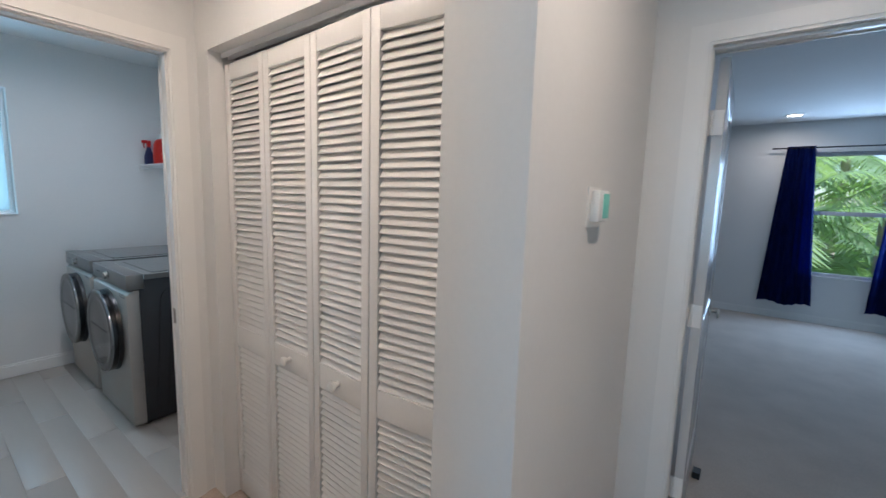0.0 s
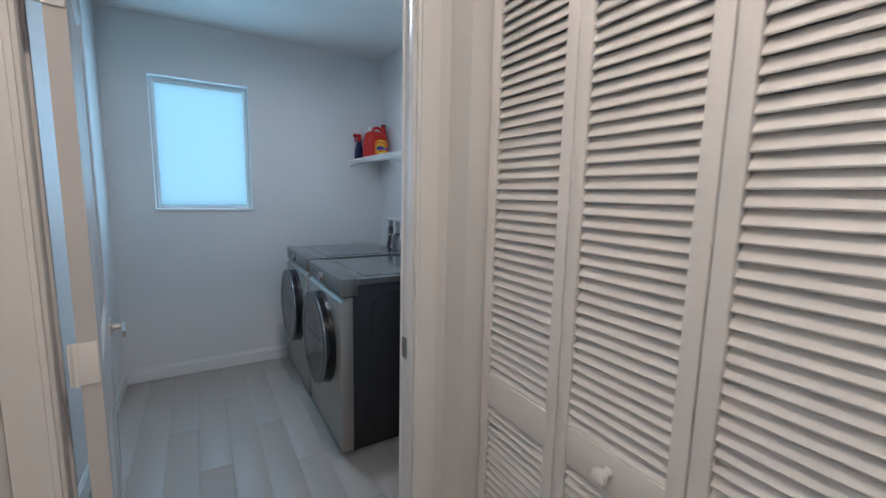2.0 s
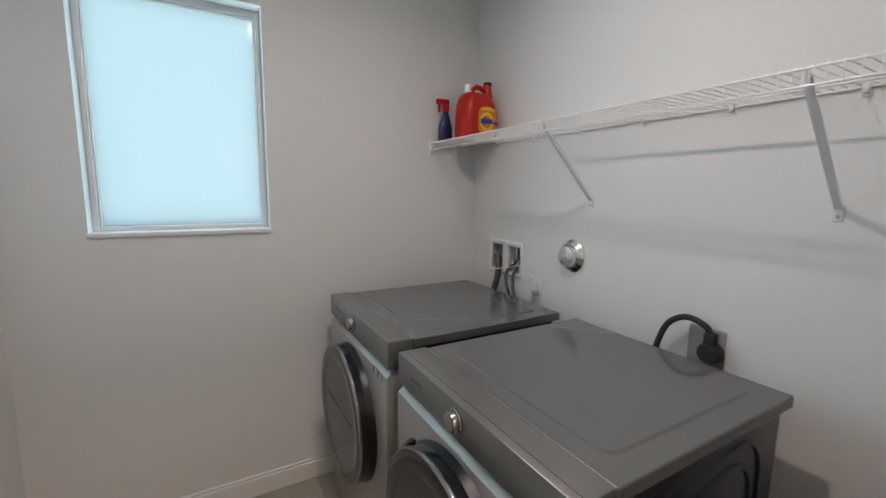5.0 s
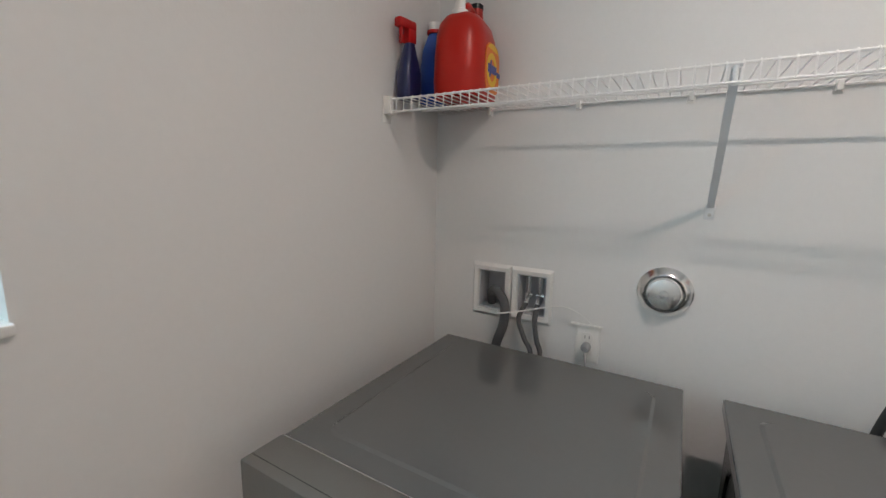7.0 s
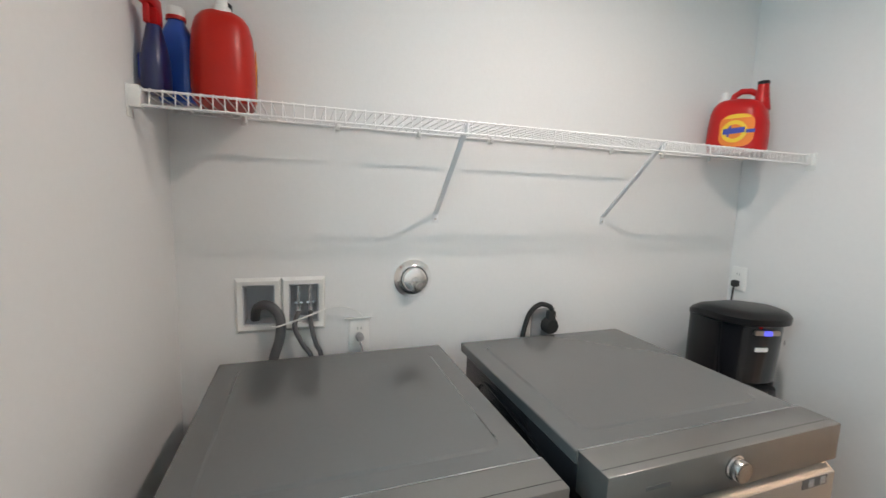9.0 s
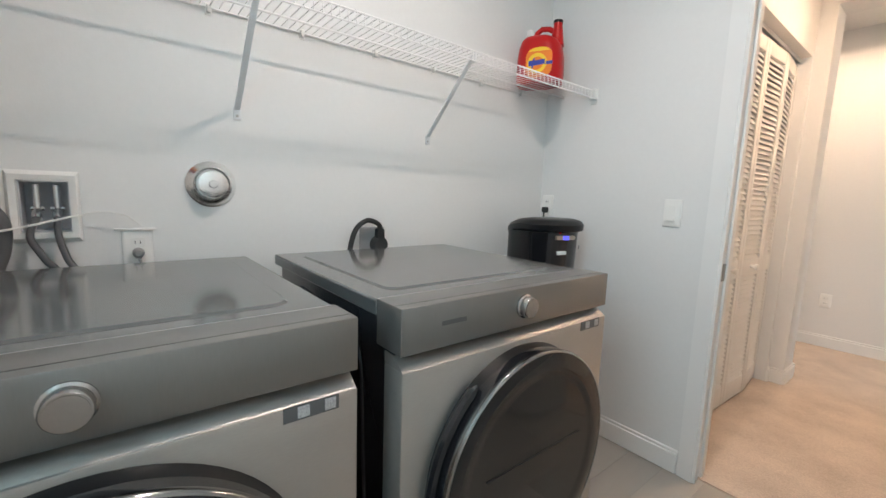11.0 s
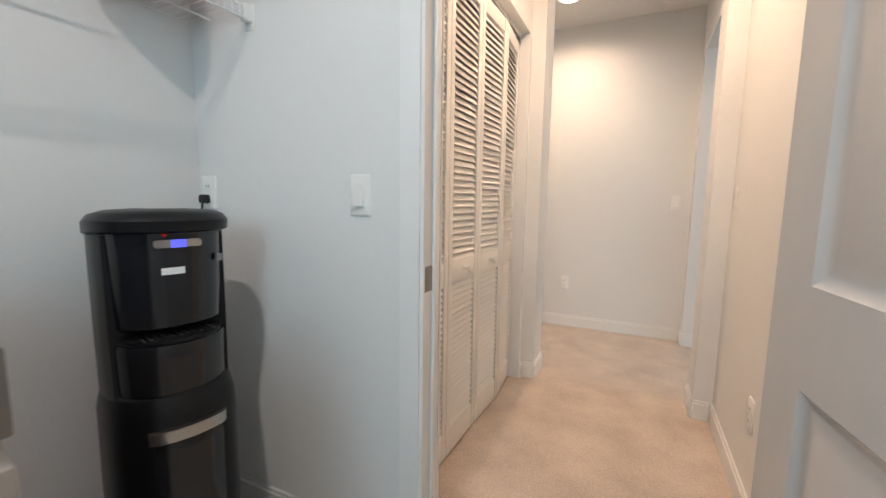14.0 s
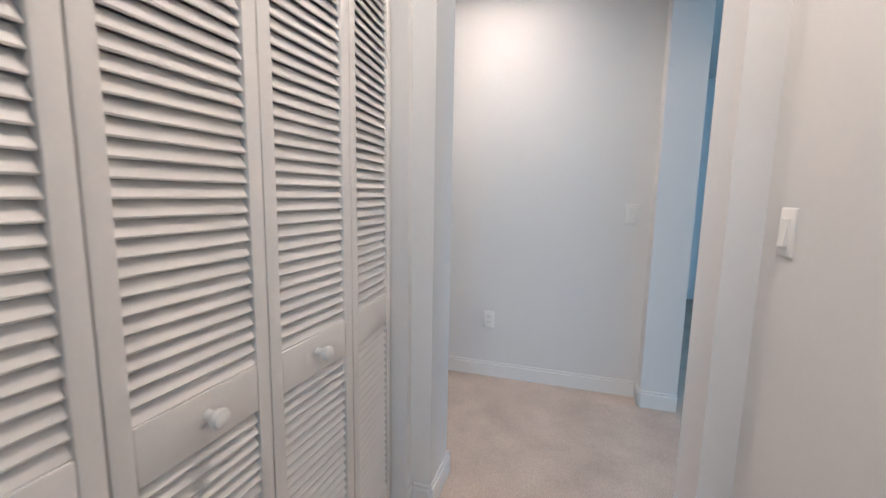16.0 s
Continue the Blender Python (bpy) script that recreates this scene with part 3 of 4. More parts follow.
    kn = pose(-d, 0.010, h - 0.042, 0, -90)
    dial = part("dial", lathe(bmesh.new(), [(0, 0), (0.027, 0), (0.027, 0.004), (0.0235, 0.006), (0.0235, 0.020), (0.022, 0.022), (0.020, 0.0222), (0, 0.0215)], kn, 36), DIAL_METAL, ob, "round metal control dial")
    part("dial_face", lathe(bmesh.new(), [(0, 0.0215), (0.0195, 0.0228), (0, 0.0232)], kn, 30), DIAL_METAL, dial)
    # maker's mark and stickers as plain bars
    part("mark", boxes((-d - 0.0008, -d + 0.0002, 0.185, 0.246, h - 0.046, h - 0.037)), LABEL_GREY, ob)
    part("sticker", boxes((-d - 0.0052, -d - 0.0038, -w + 0.036, -w + 0.122, h - 0.142, h - 0.118)), LABEL_GREY, ob, "dark sticker strip with pale fields")
    for y in (-w + 0.050, -w + 0.092):
        part("sticker_field", boxes((-d - 0.006, -d - 0.0051, y - 0.009, y + 0.009, h - 0.139, h - 0.121)), STICKER_GREY, ob)
    if side_emboss:
        for sg in (-1, 1):
            for y_in, x0, x1, z1, rr in ((0.0, -0.555, -0.10, 0.83, 0.09), (0.0, -0.615, -0.06, 0.875, 0.10), (0.0, -0.49, -0.245, 0.70, 0.07)):
                pts = [(x0, sg * (w - 0.0145), 0.10), (x0 + 0.03, sg * (w - 0.0145), 0.45), (x0 + 0.05, sg * (w - 0.0145), z1 - rr)]
                pts += [(x0 + 0.05 + rr - rr * math.cos(radians(q)), sg * (w - 0.0145), z1 - rr + rr * math.sin(radians(q))) for q in range(15, 91, 15)]
                pts += [(x1 - 0.05 - rr + rr * math.sin(radians(q)), sg * (w - 0.0145), z1 + 0.02 - rr + rr * math.cos(radians(q))) for q in range(0, 91, 15)]
                pts += [(x1, sg * (w - 0.0145), 0.10)]
                part("pressed_rib", tube(bmesh.new(), pts, 0.0055, 8), SIDE_DARK, ob)
    return ob


DIAL_METAL = material("dial_metal", (0.46, 0.45, 0.44), 0.2, metal=1.0, vary=0.02, grain=0.02)
RING = material("dark_chrome", (0.30, 0.30, 0.30), 0.13, metal=1.0, vary=0.02)
washer = machine("washing_machine", pose(-0.123, -0.468, 0), "dark grey front-loading washing machine against the laundry wall", "washing machine")
dryer = copy_thing(washer, pose(-0.123, -1.226, 0))
dryer.name = "tumble_dryer"
tagged(dryer, "dark grey front-loading dryer beside the washing machine", "dryer")

# ---- wire shelf ----
SZ, SX = 1.684, -0.285
shelf = thing("wire_shelf", pose(0, 0, SZ), "white vinyl-coated wire shelf on diagonal braces", "shelf")
Y0, Y1 = -2.335, -0.010
for nm, x, z, r in (("back_rod", -0.006, 0, 0.003), ("middle_rod", -0.110, -0.005, 0.0035), ("front_rod", SX, 0.0, 0.003), ("lip_rod", SX - 0.001, -0.034, 0.003)):
    part(nm, tube(bmesh.new(), [(x, Y0, z), (x, Y1, z)], r, 8), WIRE, shelf)
cross = mesh("cross_wire", tube(bmesh.new(), [(-0.006, 0, 0.004), (SX + 0.002, 0, 0.004), (SX - 0.003, 0, 0.0), (SX - 0.004, 0, -0.036)], 0.0016, 6), WIRE)
n = int((Y1 - Y0) / 0.0255)
for k in range(n + 1):
    ob = new("cross_wire", cross)
    ob.parent = shelf
    ob.matrix_local = pose(0, Y0 + 0.006 + k * (Y1 - Y0 - 0.012) / n, 0)
for y in (-0.819, -1.557):
    br = tube(bmesh.new(), [(SX + 0.004, y, -0.038), (SX + 0.004, y, -0.002)], 0.005, 8)
    a, b = Vector((SX + 0.004, y, -0.006)), Vector((-0.004, y, -0.276))
    d = (b - a).normalized()
    side = Vector((0, 1, 0))
    up = d.cross(side)
    loft(br, [[p + 0.008 * side + 0.003 * up, p - 0.008 * side + 0.003 * up, p - 0.008 * side - 0.003 * up, p + 0.008 * side - 0.003 * up] for p in (a, b)])
    box(br, -0.004, 0, y - 0.011, y + 0.011, -0.308, -0.270, 0.0015)
    brace = part("brace", br, WHITE_METAL, shelf, "white diagonal support brace")
    part("screw", lathe(bmesh.new(), [(0, 0), (0.0045, 0), (0.003, 0.002), (0, 0.0024)], pose(-0.004, y, -0.296, 0, -90), 12), NICKEL, brace)
for y, sg in ((Y1 + 0.010, -1), (Y0 - 0.010, 1)):
    bm = boxes((SX - 0.016, SX + 0.022, min(y, y + sg * 0.003), max(y, y + sg * 0.003), -0.062, 0.012),
               (SX - 0.012, SX + 0.016, min(y, y + sg * 0.026), max(y, y + sg * 0.026), -0.040, 0.008), bevel=0.002)
    part("end_bracket", bm, WHITE_PLASTIC, shelf)
clip = mesh("wall_clip", boxes((-0.016, 0, -0.006, 0.006, -0.014, 0.008), (-0.004, 0, -0.009, 0.009, -0.020, 0.014), bevel=0.0015), WHITE_PLASTIC)
for k in range(8):
    ob = new("wall_clip", clip)
    ob.parent = shelf
    ob.matrix_local = pose(0, -0.20 - k * 0.275, 0)

# ---- bottles on the shelf ----


def jug(m, mat, label, group, size):
    """A squat jug lying tall: x along its width, -y its label face, with a tap cap and a spout."""
    ob = thing("detergent_jug", m @ Matrix.Diagonal((*size, 1)), label, "detergent bottle", group)
    rings = []
    for z, w, d, cx in ((0.0, 0.205, 0.118, 0), (0.008, 0.222, 0.132, 0), (0.05, 0.226, 0.136, 0), (0.12, 0.220, 0.134, 0), (0.175, 0.205, 0.126, -0.002),
                        (0.205, 0.178, 0.112, -0.006), (0.222, 0.135, 0.09, -0.014), (0.230, 0.09, 0.06, -0.024)):
        rings.append([Vector((cx + x, y, z)) for x, y in rounded(w, 1.2 * d, min(w, 1.2 * d) * 0.42, 5)])
    body = part("body", loft(bmesh.new(), rings), mat, ob)
    part("tap_cap", lathe(bmesh.new(), [(0, 0), (0.024, 0), (0.024, 0.016), (0.016, 0.020), (0.015, 0.046), (0.012, 0.050), (0, 0.050)], pose(-0.058, 0, 0.219), 20), WHITE_PLASTIC, ob, "white tap cap")
    tube_pts = [(-0.032, 0, 0.222), (-0.024, 0, 0.250), (0.0, 0, 0.266), (0.034, 0, 0.262), (0.062, 0, 0.244), (0.074, 0, 0.215)]
    part("handle", tube(bmesh.new(), tube_pts, 0.0125, 10), mat, ob)
    part("spout", lathe(bmesh.new(), [(0, 0), (0.034, 0), (0.026, 0.05), (0.021, 0.09), (0.020, 0.105), (0, 0.105)], pose(0.074, 0, 0.178), 20), mat, ob)
    part("spout_cap", lathe(bmesh.new(), [(0, 0), (0.022, 0), (0.022, 0.012), (0.020, 0.014), (0, 0.014)], pose(0.074, 0, 0.2825), 20), BLACK, ob, "black spout cap")
    f = -0.0825
    lab = part("label", prism(bmesh.new(), [(x, y) for x, y in rounded(0.125, 0.135, 0.04, 5)], pose(0.012, f + 0.002, 0.09, 90), 0.0025), ORANGE, body, "orange label with a yellow ring")
    part("label_arc", prism(bmesh.new(), [(0.052 * math.cos(radians(a)), 0.052 * math.sin(radians(a)) * 0.5) for a in range(20, 161, 14)], pose(0.012, f, 0.132, 90), 0.0015), YELLOW, lab)
    part("label_ring", lathe(bmesh.new(), [(0.030, 0), (0.046, 0), (0.046, 0.0015), (0.030, 0.0015), (0.030, 0)], pose(0.004, f - 0.0005, 0.086, 90), 36), YELLOW, lab)
    part("label_word", prism(bmesh.new(), [(-0.040, -0.010), (0.038, -0.004), (0.038, 0.018), (-0.040, 0.014)], pose(0.004, f - 0.0015, 0.084, 90), 0.0015), LABEL_BLUE, lab)
    part("label_stroke", prism(bmesh.new(), [(-0.010, -0.020), (-0.002, -0.020), (0.006, 0.026), (-0.002, 0.026)], pose(-0.012, f - 0.0022, 0.084, 90), 0.0015), LABEL_BLUE, lab)
    part("label_bar", prism(bmesh.new(), [(-0.016, -0.006), (0.016, -0.006), (0.016, 0.008), (-0.016, 0.008)], pose(0.062, f - 0.001, 0.083, 90), 0.0015), LABEL_BLUE, lab)
    return ob


S0 = SZ + 0.0062
jug_a = jug(pose(-0.122, -0.170, S0, 0, 0, 6), ORANGE_RED, "orange-red detergent jug with a white tap on the wire shelf", "detergent jugs", (0.97, 0.94, 0.99))
jug_b = jug(pose(-0.132, -2.108, S0, 0, 0, -155), RED, "red detergent jug with a black spout cap on the wire shelf", "detergent jugs", (0.96, 0.96, 0.96))

spray = thing("spray_bottle", pose(-0.226, -0.040, S0, 0, 0, 172) @ Matrix.Diagonal((0.95, 1, 0.89, 1)), "navy spray bottle with a red trigger head", "spray bottle")
rings = [[Vector((x, y, z)) for x, y in rounded(w, d, min(w, d) * 0.42, 4)] for z, w, d in
         ((0, 0.072, 0.044), (0.006, 0.078, 0.050), (0.08, 0.076, 0.050), (0.12, 0.058, 0.042), (0.14, 0.046, 0.036), (0.165, 0.034, 0.030), (0.172, 0.030, 0.028))]
part("body", loft(bmesh.new(), rings), NAVY, spray)
bm = boxes((-0.020, 0.052, -0.012, 0.012, 0.212, 0.240), (-0.018, 0.014, -0.014, 0.014, 0.172, 0.214), (0.030, 0.040, -0.007, 0.007, 0.165, 0.214), bevel=0.005)
part("trigger_head", bm, RED, spray, "red trigger head")
part("label", prism(bmesh.new(), rounded(0.050, 0.075, 0.016, 4), pose(0, -0.0235, 0.062, 90), 0.0035), LABEL_BLUE, spray)
part("label_oval", prism(bmesh.new(), [(0.018 * math.cos(radians(a)), 0.013 * math.sin(radians(a))) for a in range(0, 360, 20)], pose(0, -0.0268, 0.07, 90), 0.0015), LABEL_WHITE, spray)

blue = thing("cleaner_bottle", pose(-0.125, -0.062, S0, 0, 0, 80) @ Matrix.Diagonal((1, 1, 0.94, 1)), "blue cleaner bottle with a white cap", "cleaning bottle")
rings = [[Vector((x, y, z)) for x, y in rounded(w, d, min(w, d) * 0.42, 4)] for z, w, d in
         ((0, 0.084, 0.050), (0.006, 0.092, 0.056), (0.12, 0.092, 0.056), (0.17, 0.078, 0.050), (0.20, 0.050, 0.042), (0.215, 0.036, 0.034), (0.228, 0.034, 0.032))]
part("body", loft(bmesh.new(), rings), BLUE, blue)
part("cap", lathe(bmesh.new(), [(0, 0), (0.021, 0), (0.021, 0.020), (0.018, 0.024), (0, 0.024)], pose(0, 0, 0.2275), 22), WHITE_PLASTIC, blue, "white screw cap")
part("collar", lathe(bmesh.new(), [(0.0, 0), (0.023, 0), (0.023, 0.010), (0, 0.010)], pose(0.0, 0, 0.2175), 22), RED, blue)

# ---- wall plates, pipes and cords of the laundry ----
ob = thing("washer_box", pose(0, -0.297, 1.101), "white twin recessed washer outlet box with hoses", "outlet box")
for cy in (0.069, -0.069):
    bm = bmesh.new()
    prof = [(0.047, 0.065, 0.02), (0.049, 0.067, -0.006), (0.062, 0.080, -0.010), (0.0685, 0.0905, -0.001), (0.0685, 0.0905, 0.0)]
    rr = [[bm.verts.new((x, cy + sy * a, sz * b)) for sy, sz in ((-1, -1), (1, -1), (1, 1), (-1, 1))] for a, b, x in prof]
    for r0, r1 in zip(rr, rr[1:]):
        for i in range(4):
            bm.faces.new((r0[i], r0[(i + 1) % 4], r1[(i + 1) % 4], r1[i]))
    part("frame", bm, WHITE_PLASTIC, ob)
    part("recess", boxes((0.072, 0.078, cy - 0.0465, cy + 0.0465, -0.0645, 0.0645), (0.001, 0.072, cy - 0.0465, cy - 0.0435, -0.0645, 0.0645), (0.001, 0.072, cy + 0.0435, cy + 0.0465, -0.0645, 0.0645),
                         (0.001, 0.072, cy - 0.0435, cy + 0.0435, -0.0645, -0.0615), (0.001, 0.072, cy - 0.0435, cy + 0.0435, 0.0615, 0.0645)), BOX_GREY, ob)
for y in (-0.052, -0.090):
    v = tube(bmesh.new(), [(0.03, y, 0.055), (0.03, y, -0.01)], 0.008, 10)
    tube(v, [(0.03, y, -0.012), (0.012, y, -0.016), (0.002, y, -0.03)], 0.010, 10)
    tube(v, [(0.03, y - 0.013, -0.006), (0.03, y + 0.013, -0.006)], 0.006, 8)
    part("valve", v, CHROME, ob, "chrome water valve")


def bent(pts, n=6):
    """More points along a smooth curve through pts."""
    p = [Vector(q) for q in pts]
    out = []
    for i in range(len(p) - 1):
        a, b, c, d = p[max(i - 1, 0)], p[i], p[i + 1], p[min(i + 2, len(p) - 1)]
        for k in range(n):
            u = k / n
            out.append(0.5 * ((2 * b) + (c - a) * u + (2 * a - 5 * b + 4 * c - d) * u * u + (3 * b - a - 3 * c + d) * u ** 3))
    return out + [p[-1]]


part("drain_hose", tube(bmesh.new(), bent([(0.04, 0.085, -0.055), (0.012, 0.075, -0.012), (-0.028, 0.040, 0.006), (-0.042, 0.005, -0.030), (-0.046, 0.005, -0.10), (-0.050, 0.030, -0.20), (-0.055, 0.045, -0.45)]), 0.0155, 12), HOSE, ob, "grey ribbed drain hose")
part("supply_hose", tube(bmesh.new(), bent([(0.004, -0.052, -0.028), (-0.026, -0.040, -0.075), (-0.040, -0.065, -0.13), (-0.045, -0.095, -0.20), (-0.05, -0.09, -0.45)]), 0.008, 10), HOSE, ob, "grey braided supply hose")
part("supply_hose", tube(bmesh.new(), bent([(0.004, -0.090, -0.028), (-0.024, -0.092, -0.075), (-0.036, -0.105, -0.13), (-0.044, -0.125, -0.20), (-0.05, -0.12, -0.45)]), 0.008, 10), HOSE, ob, "grey braided supply hose")
part("cable_tie", tube(bmesh.new(), bent([(-0.020, -0.140, -0.018), (-0.046, -0.060, -0.040), (-0.064, 0.010, -0.056), (-0.040, 0.030, -0.060)]), 0.0028, 6), WHITE_PLASTIC, ob, "white cable tie")
part("tie_tail", tube(bmesh.new(), bent([(-0.020, -0.140, -0.018), (-0.030, -0.190, -0.010), (-0.030, -0.235, -0.026), (-0.022, -0.262, -0.050)]), 0.0016, 6), WHITE_PLASTIC, ob, "loose tail of the cable tie")


def plate(name, m, label, category, mat, w=0.072, h=0.116, kind_of="switch", group=""):
    """A wall plate: x across, z up, facing -y."""
    ob = thing(name, m, label, category, group)
    bm = bmesh.new()
    o = [[bm.verts.new((x, y, z)) for x, z in rounded(w - 2 * i, h - 2 * i, 0.004, 2)] for y, i in ((0, 0), (-0.004, 0.001), (-0.0065, 0.005))]
    for a, b in zip(o, o[1:]):
        for k in range(len(a)):
            bm.faces.new((a[k], a[(k + 1) % len(a)], b[(k + 1) % len(a)], b[k]))
    bm.faces.new(o[-1])
    part("cover", bm, mat, ob)
    if kind_of == "switch":
        part("rocker_frame", boxes((-0.018, 0.018, -0.0085, -0.006, -0.0345, 0.0345), bevel=0.001), mat, ob)
        part("rocker", prism(bmesh.new(), [(-0.0305, -0.008), (-0.0305, -0.0145), (0.0305, -0.0095), (0.0305, -0.008)], Matrix(((0, 0, 1, -0.0145), (0, 1, 0, 0), (1, 0, 0, 0), (0, 0, 0, 1))), 0.029), mat, ob)
    elif kind_of == "outlet":
        for z in (-0.021, 0.021):
            recept = part("receptacle", prism(bmesh.new(), rounded(0.034, 0.030, 0.010, 4), pose(0, -0.006, z, 90), 0.002), mat, ob)
            for x in (-0.006, 0.006):
                part("slot", boxes((x - 0.001, x + 0.001, -0.0086, -0.0079, z - 0.003, z + 0.006)), LABEL_GREY, recept)
    return ob


def on_east(y, z):
    return pose(0, y, z, 0, 0, -90)


o = plate("wall_outlet", on_east(-0.549, 0.980), "white wall outlet with a grey plug, open flap cover", "outlet", WHITE_PLASTIC, kind_of="outlet")
part("flap", boxes((-0.050, 0.044, -0.014, -0.005, 0.056, 0.063), bevel=0.002), WHITE_PLASTIC, o, "raised clear cover flap")
pl = part("plug", lathe(bmesh.new(), [(0, 0), (0.014, 0), (0.014, 0.02), (0.008, 0.03), (0, 0.03)], pose(0, -0.008, -0.006, 90), 16), GREY_PLATE, o, "grey plug")
part("cord", tube(bmesh.new(), bent([(0, -0.034, -0.02), (0.006, -0.048, -0.04), (0.008, -0.050, -0.08), (0.0, -0.05, -0.2)]), 0.0035, 8), GREY_PLATE, pl)
o = plate("dryer_outlet", on_east(-1.297, 0.970), "grey steel heavy-duty outlet with a black dryer plug", "outlet", GREY_PLATE, 0.108, 0.118, "blank")
bm = lathe(bmesh.new(), [(0, 0), (0.034, 0), (0.034, 0.024), (0.028, 0.036), (0, 0.038)], pose(0.022, -0.006, -0.010, 90), 24)
box(bm, 0.006, 0.038, -0.040, -0.010, 0.012, 0.055, 0.006)
pl = part("plug", bm, RUBBER, o, "large black rubber plug")
part("cord", tube(bmesh.new(), bent([(0.022, -0.028, 0.050), (0.008, -0.036, 0.074), (-0.045, -0.044, 0.088), (-0.095, -0.052, 0.055), (-0.122, -0.058, -0.02), (-0.130, -0.06, -0.10), (-0.125, -0.06, -0.3)]), 0.0095, 12), RUBBER, pl)
vent = thing("vent_cap", on_east(-0.739, 1.173), "round polished chrome vent cap on the laundry wall", "vent cap")
part("flange", lathe(bmesh.new(), [(0, 0), (0.069, 0), (0.069, 0.006), (0.062, 0.012), (0.054, 0.022), (0.050, 0.024), (0.046, 0.014), (0, 0.012)], pose(0, 0, 0, 90), 48), BRIGHT, vent)
part("cup", lathe(bmesh.new(), [(0.046, 0.010), (0.044, 0.032), (0.040, 0.040), (0.034, 0.042), (0.012, 0.0425), (0.010, 0.046), (0, 0.047)], pose(0, 0, 0, 90), 48), BRIGHT, vent)

o = plate("light_switch", pose(-0.693, -2.345, 1.121, 0, 0, 180), "white rocker light switch on the laundry wall", "light switch", WHITE_PLASTIC, group="rocker switches")
copy_thing(o, pose(HALL_W, -3.650, 1.134, 0, 0, 90))["label"] = "white rocker light switch on the hallway wall"
copy_thing(o, pose(-1.668, FAR_Y, 1.115, 0, 0, 180))["label"] = "white rocker light switch at the hallway end"
o = plate("wall_outlet", pose(-0.050, -2.345, 1.125, 0, 0, 180), "white wall outlet with a black plug, above the water dispenser", "outlet", WHITE_PLASTIC, kind_of="outlet", group="white outlets")
bm = boxes((-0.014, 0.014, -0.036, -0.008, -0.036, -0.006), bevel=0.006)
pl = part("plug", bm, RUBBER, o, "black plug")
part("cord", tube(bmesh.new(), bent([(0, -0.028, -0.030), (0.0, -0.032, -0.06), (-0.006, -0.024, -0.16), (-0.004, -0.020, -0.45), (0.01, -0.02, -0.80), (0.03, -0.03, -1.105)]), 0.004, 8), RUBBER, pl)
o = plate("wall_outlet", pose(-0.848, FAR_Y, 0.394, 0, 0, 180), "white wall outlet low on the hallway end wall", "outlet", WHITE_PLASTIC, kind_of="outlet", group="white outlets")
copy_thing(o, pose(HALL_W, -3.095, 0.375, 0, 0, 90))["label"] = "white wall outlet low on the hallway wall"

th = thing("thermostat", pose(-0.446, -4.08, 1.462), "white wall thermostat with a mint green display", "thermostat")
part("back_plate", boxes((-0.055, 0.055, -0.006, 0, -0.055, 0.055), bevel=0.002), WHITE_PLASTIC, th)
part("housing", boxes((-0.040, 0.052, -0.030, -0.006, -0.040, 0.046), bevel=0.005), WHITE_PLASTIC, th)
part("display", boxes((-0.006, 0.046, -0.0325, -0.0295, -0.030, 0.038), bevel=0.001), MINT, th, "mint green backlit display")

# ---- water dispenser ----
wd = thing("water_dispenser", pose(-0.262, -2.045, 0, 0, 0, -15) @ Matrix.Diagonal((0.92, 0.90, 1, 1)), "tall black bottom-loading water dispenser in the laundry corner", "water dispenser")


def oval(z, rx, ry, cx=0.0, n=36, cut=None):
    out = []
    for k in range(n):
        a = 2 * math.pi * k / n
        x, y = math.cos(a), math.sin(a)
        e = 2.6
        s = (abs(x) ** e + abs(y) ** e) ** (-1 / e)
        px = cx + rx * s * x
        if cut is not None:
            px = max(px, cut)
        out.append(Vector((px, ry * s * y, z)))
    return out


def hood(z, rx, ry, cx=0.0, fall=0.0):
    """An oval ring that drops towards the back."""
    return [Vector((p.x, p.y, p.z - fall * max(0.0, (p.x + 0.06) / 0.24) ** 2)) for p in oval(z, rx, ry, cx)]


part("lower_body", loft(bmesh.new(), [oval(0.0, 0.178, 0.162), oval(0.02, 0.184, 0.168), oval(0.30, 0.184, 0.168), oval(0.57, 0.182, 0.166), oval(0.60, 0.176, 0.160), oval(0.625, 0.164, 0.152), oval(0.63, 0.150, 0.145)]), BLACK, wd)
part("cabinet_door", loft(bmesh.new(), [oval(0.045, 0.190, 0.140), oval(0.05, 0.193, 0.143), oval(0.495, 0.193, 0.143), oval(0.515, 0.190, 0.140)]), GLOSS_BLACK, wd, "glossy black lower door")
bm = loft(bmesh.new(), [[Vector((-(0.193 + 0.008 * (0 if abs(y) > 0.08 else 1)) + 2.1 * y * y, y, z)) for z in (0.522, 0.552)] + [Vector((-0.162 + 2.1 * y * y, y, z)) for z in (0.552, 0.522)] for y in (-0.095, -0.08, -0.04, 0, 0.04, 0.08, 0.095)])
part("door_pull", bm, NICKEL, wd, "silver door pull strip")
part("back_body", loft(bmesh.new(), [oval(0.62, 0.166, 0.156, 0.006, cut=-0.078), oval(0.80, 0.166, 0.158, 0.006, cut=-0.078), oval(1.02, 0.166, 0.158, 0.006, cut=-0.078)]), BLACK, wd)
part("tray_front", loft(bmesh.new(), [oval(0.618, 0.158, 0.140), oval(0.64, 0.164, 0.143), oval(0.72, 0.170, 0.144), oval(0.748, 0.174, 0.144), oval(0.756, 0.171, 0.141)]), GLOSS_BLACK, wd, "rounded black panel under the drip tray")
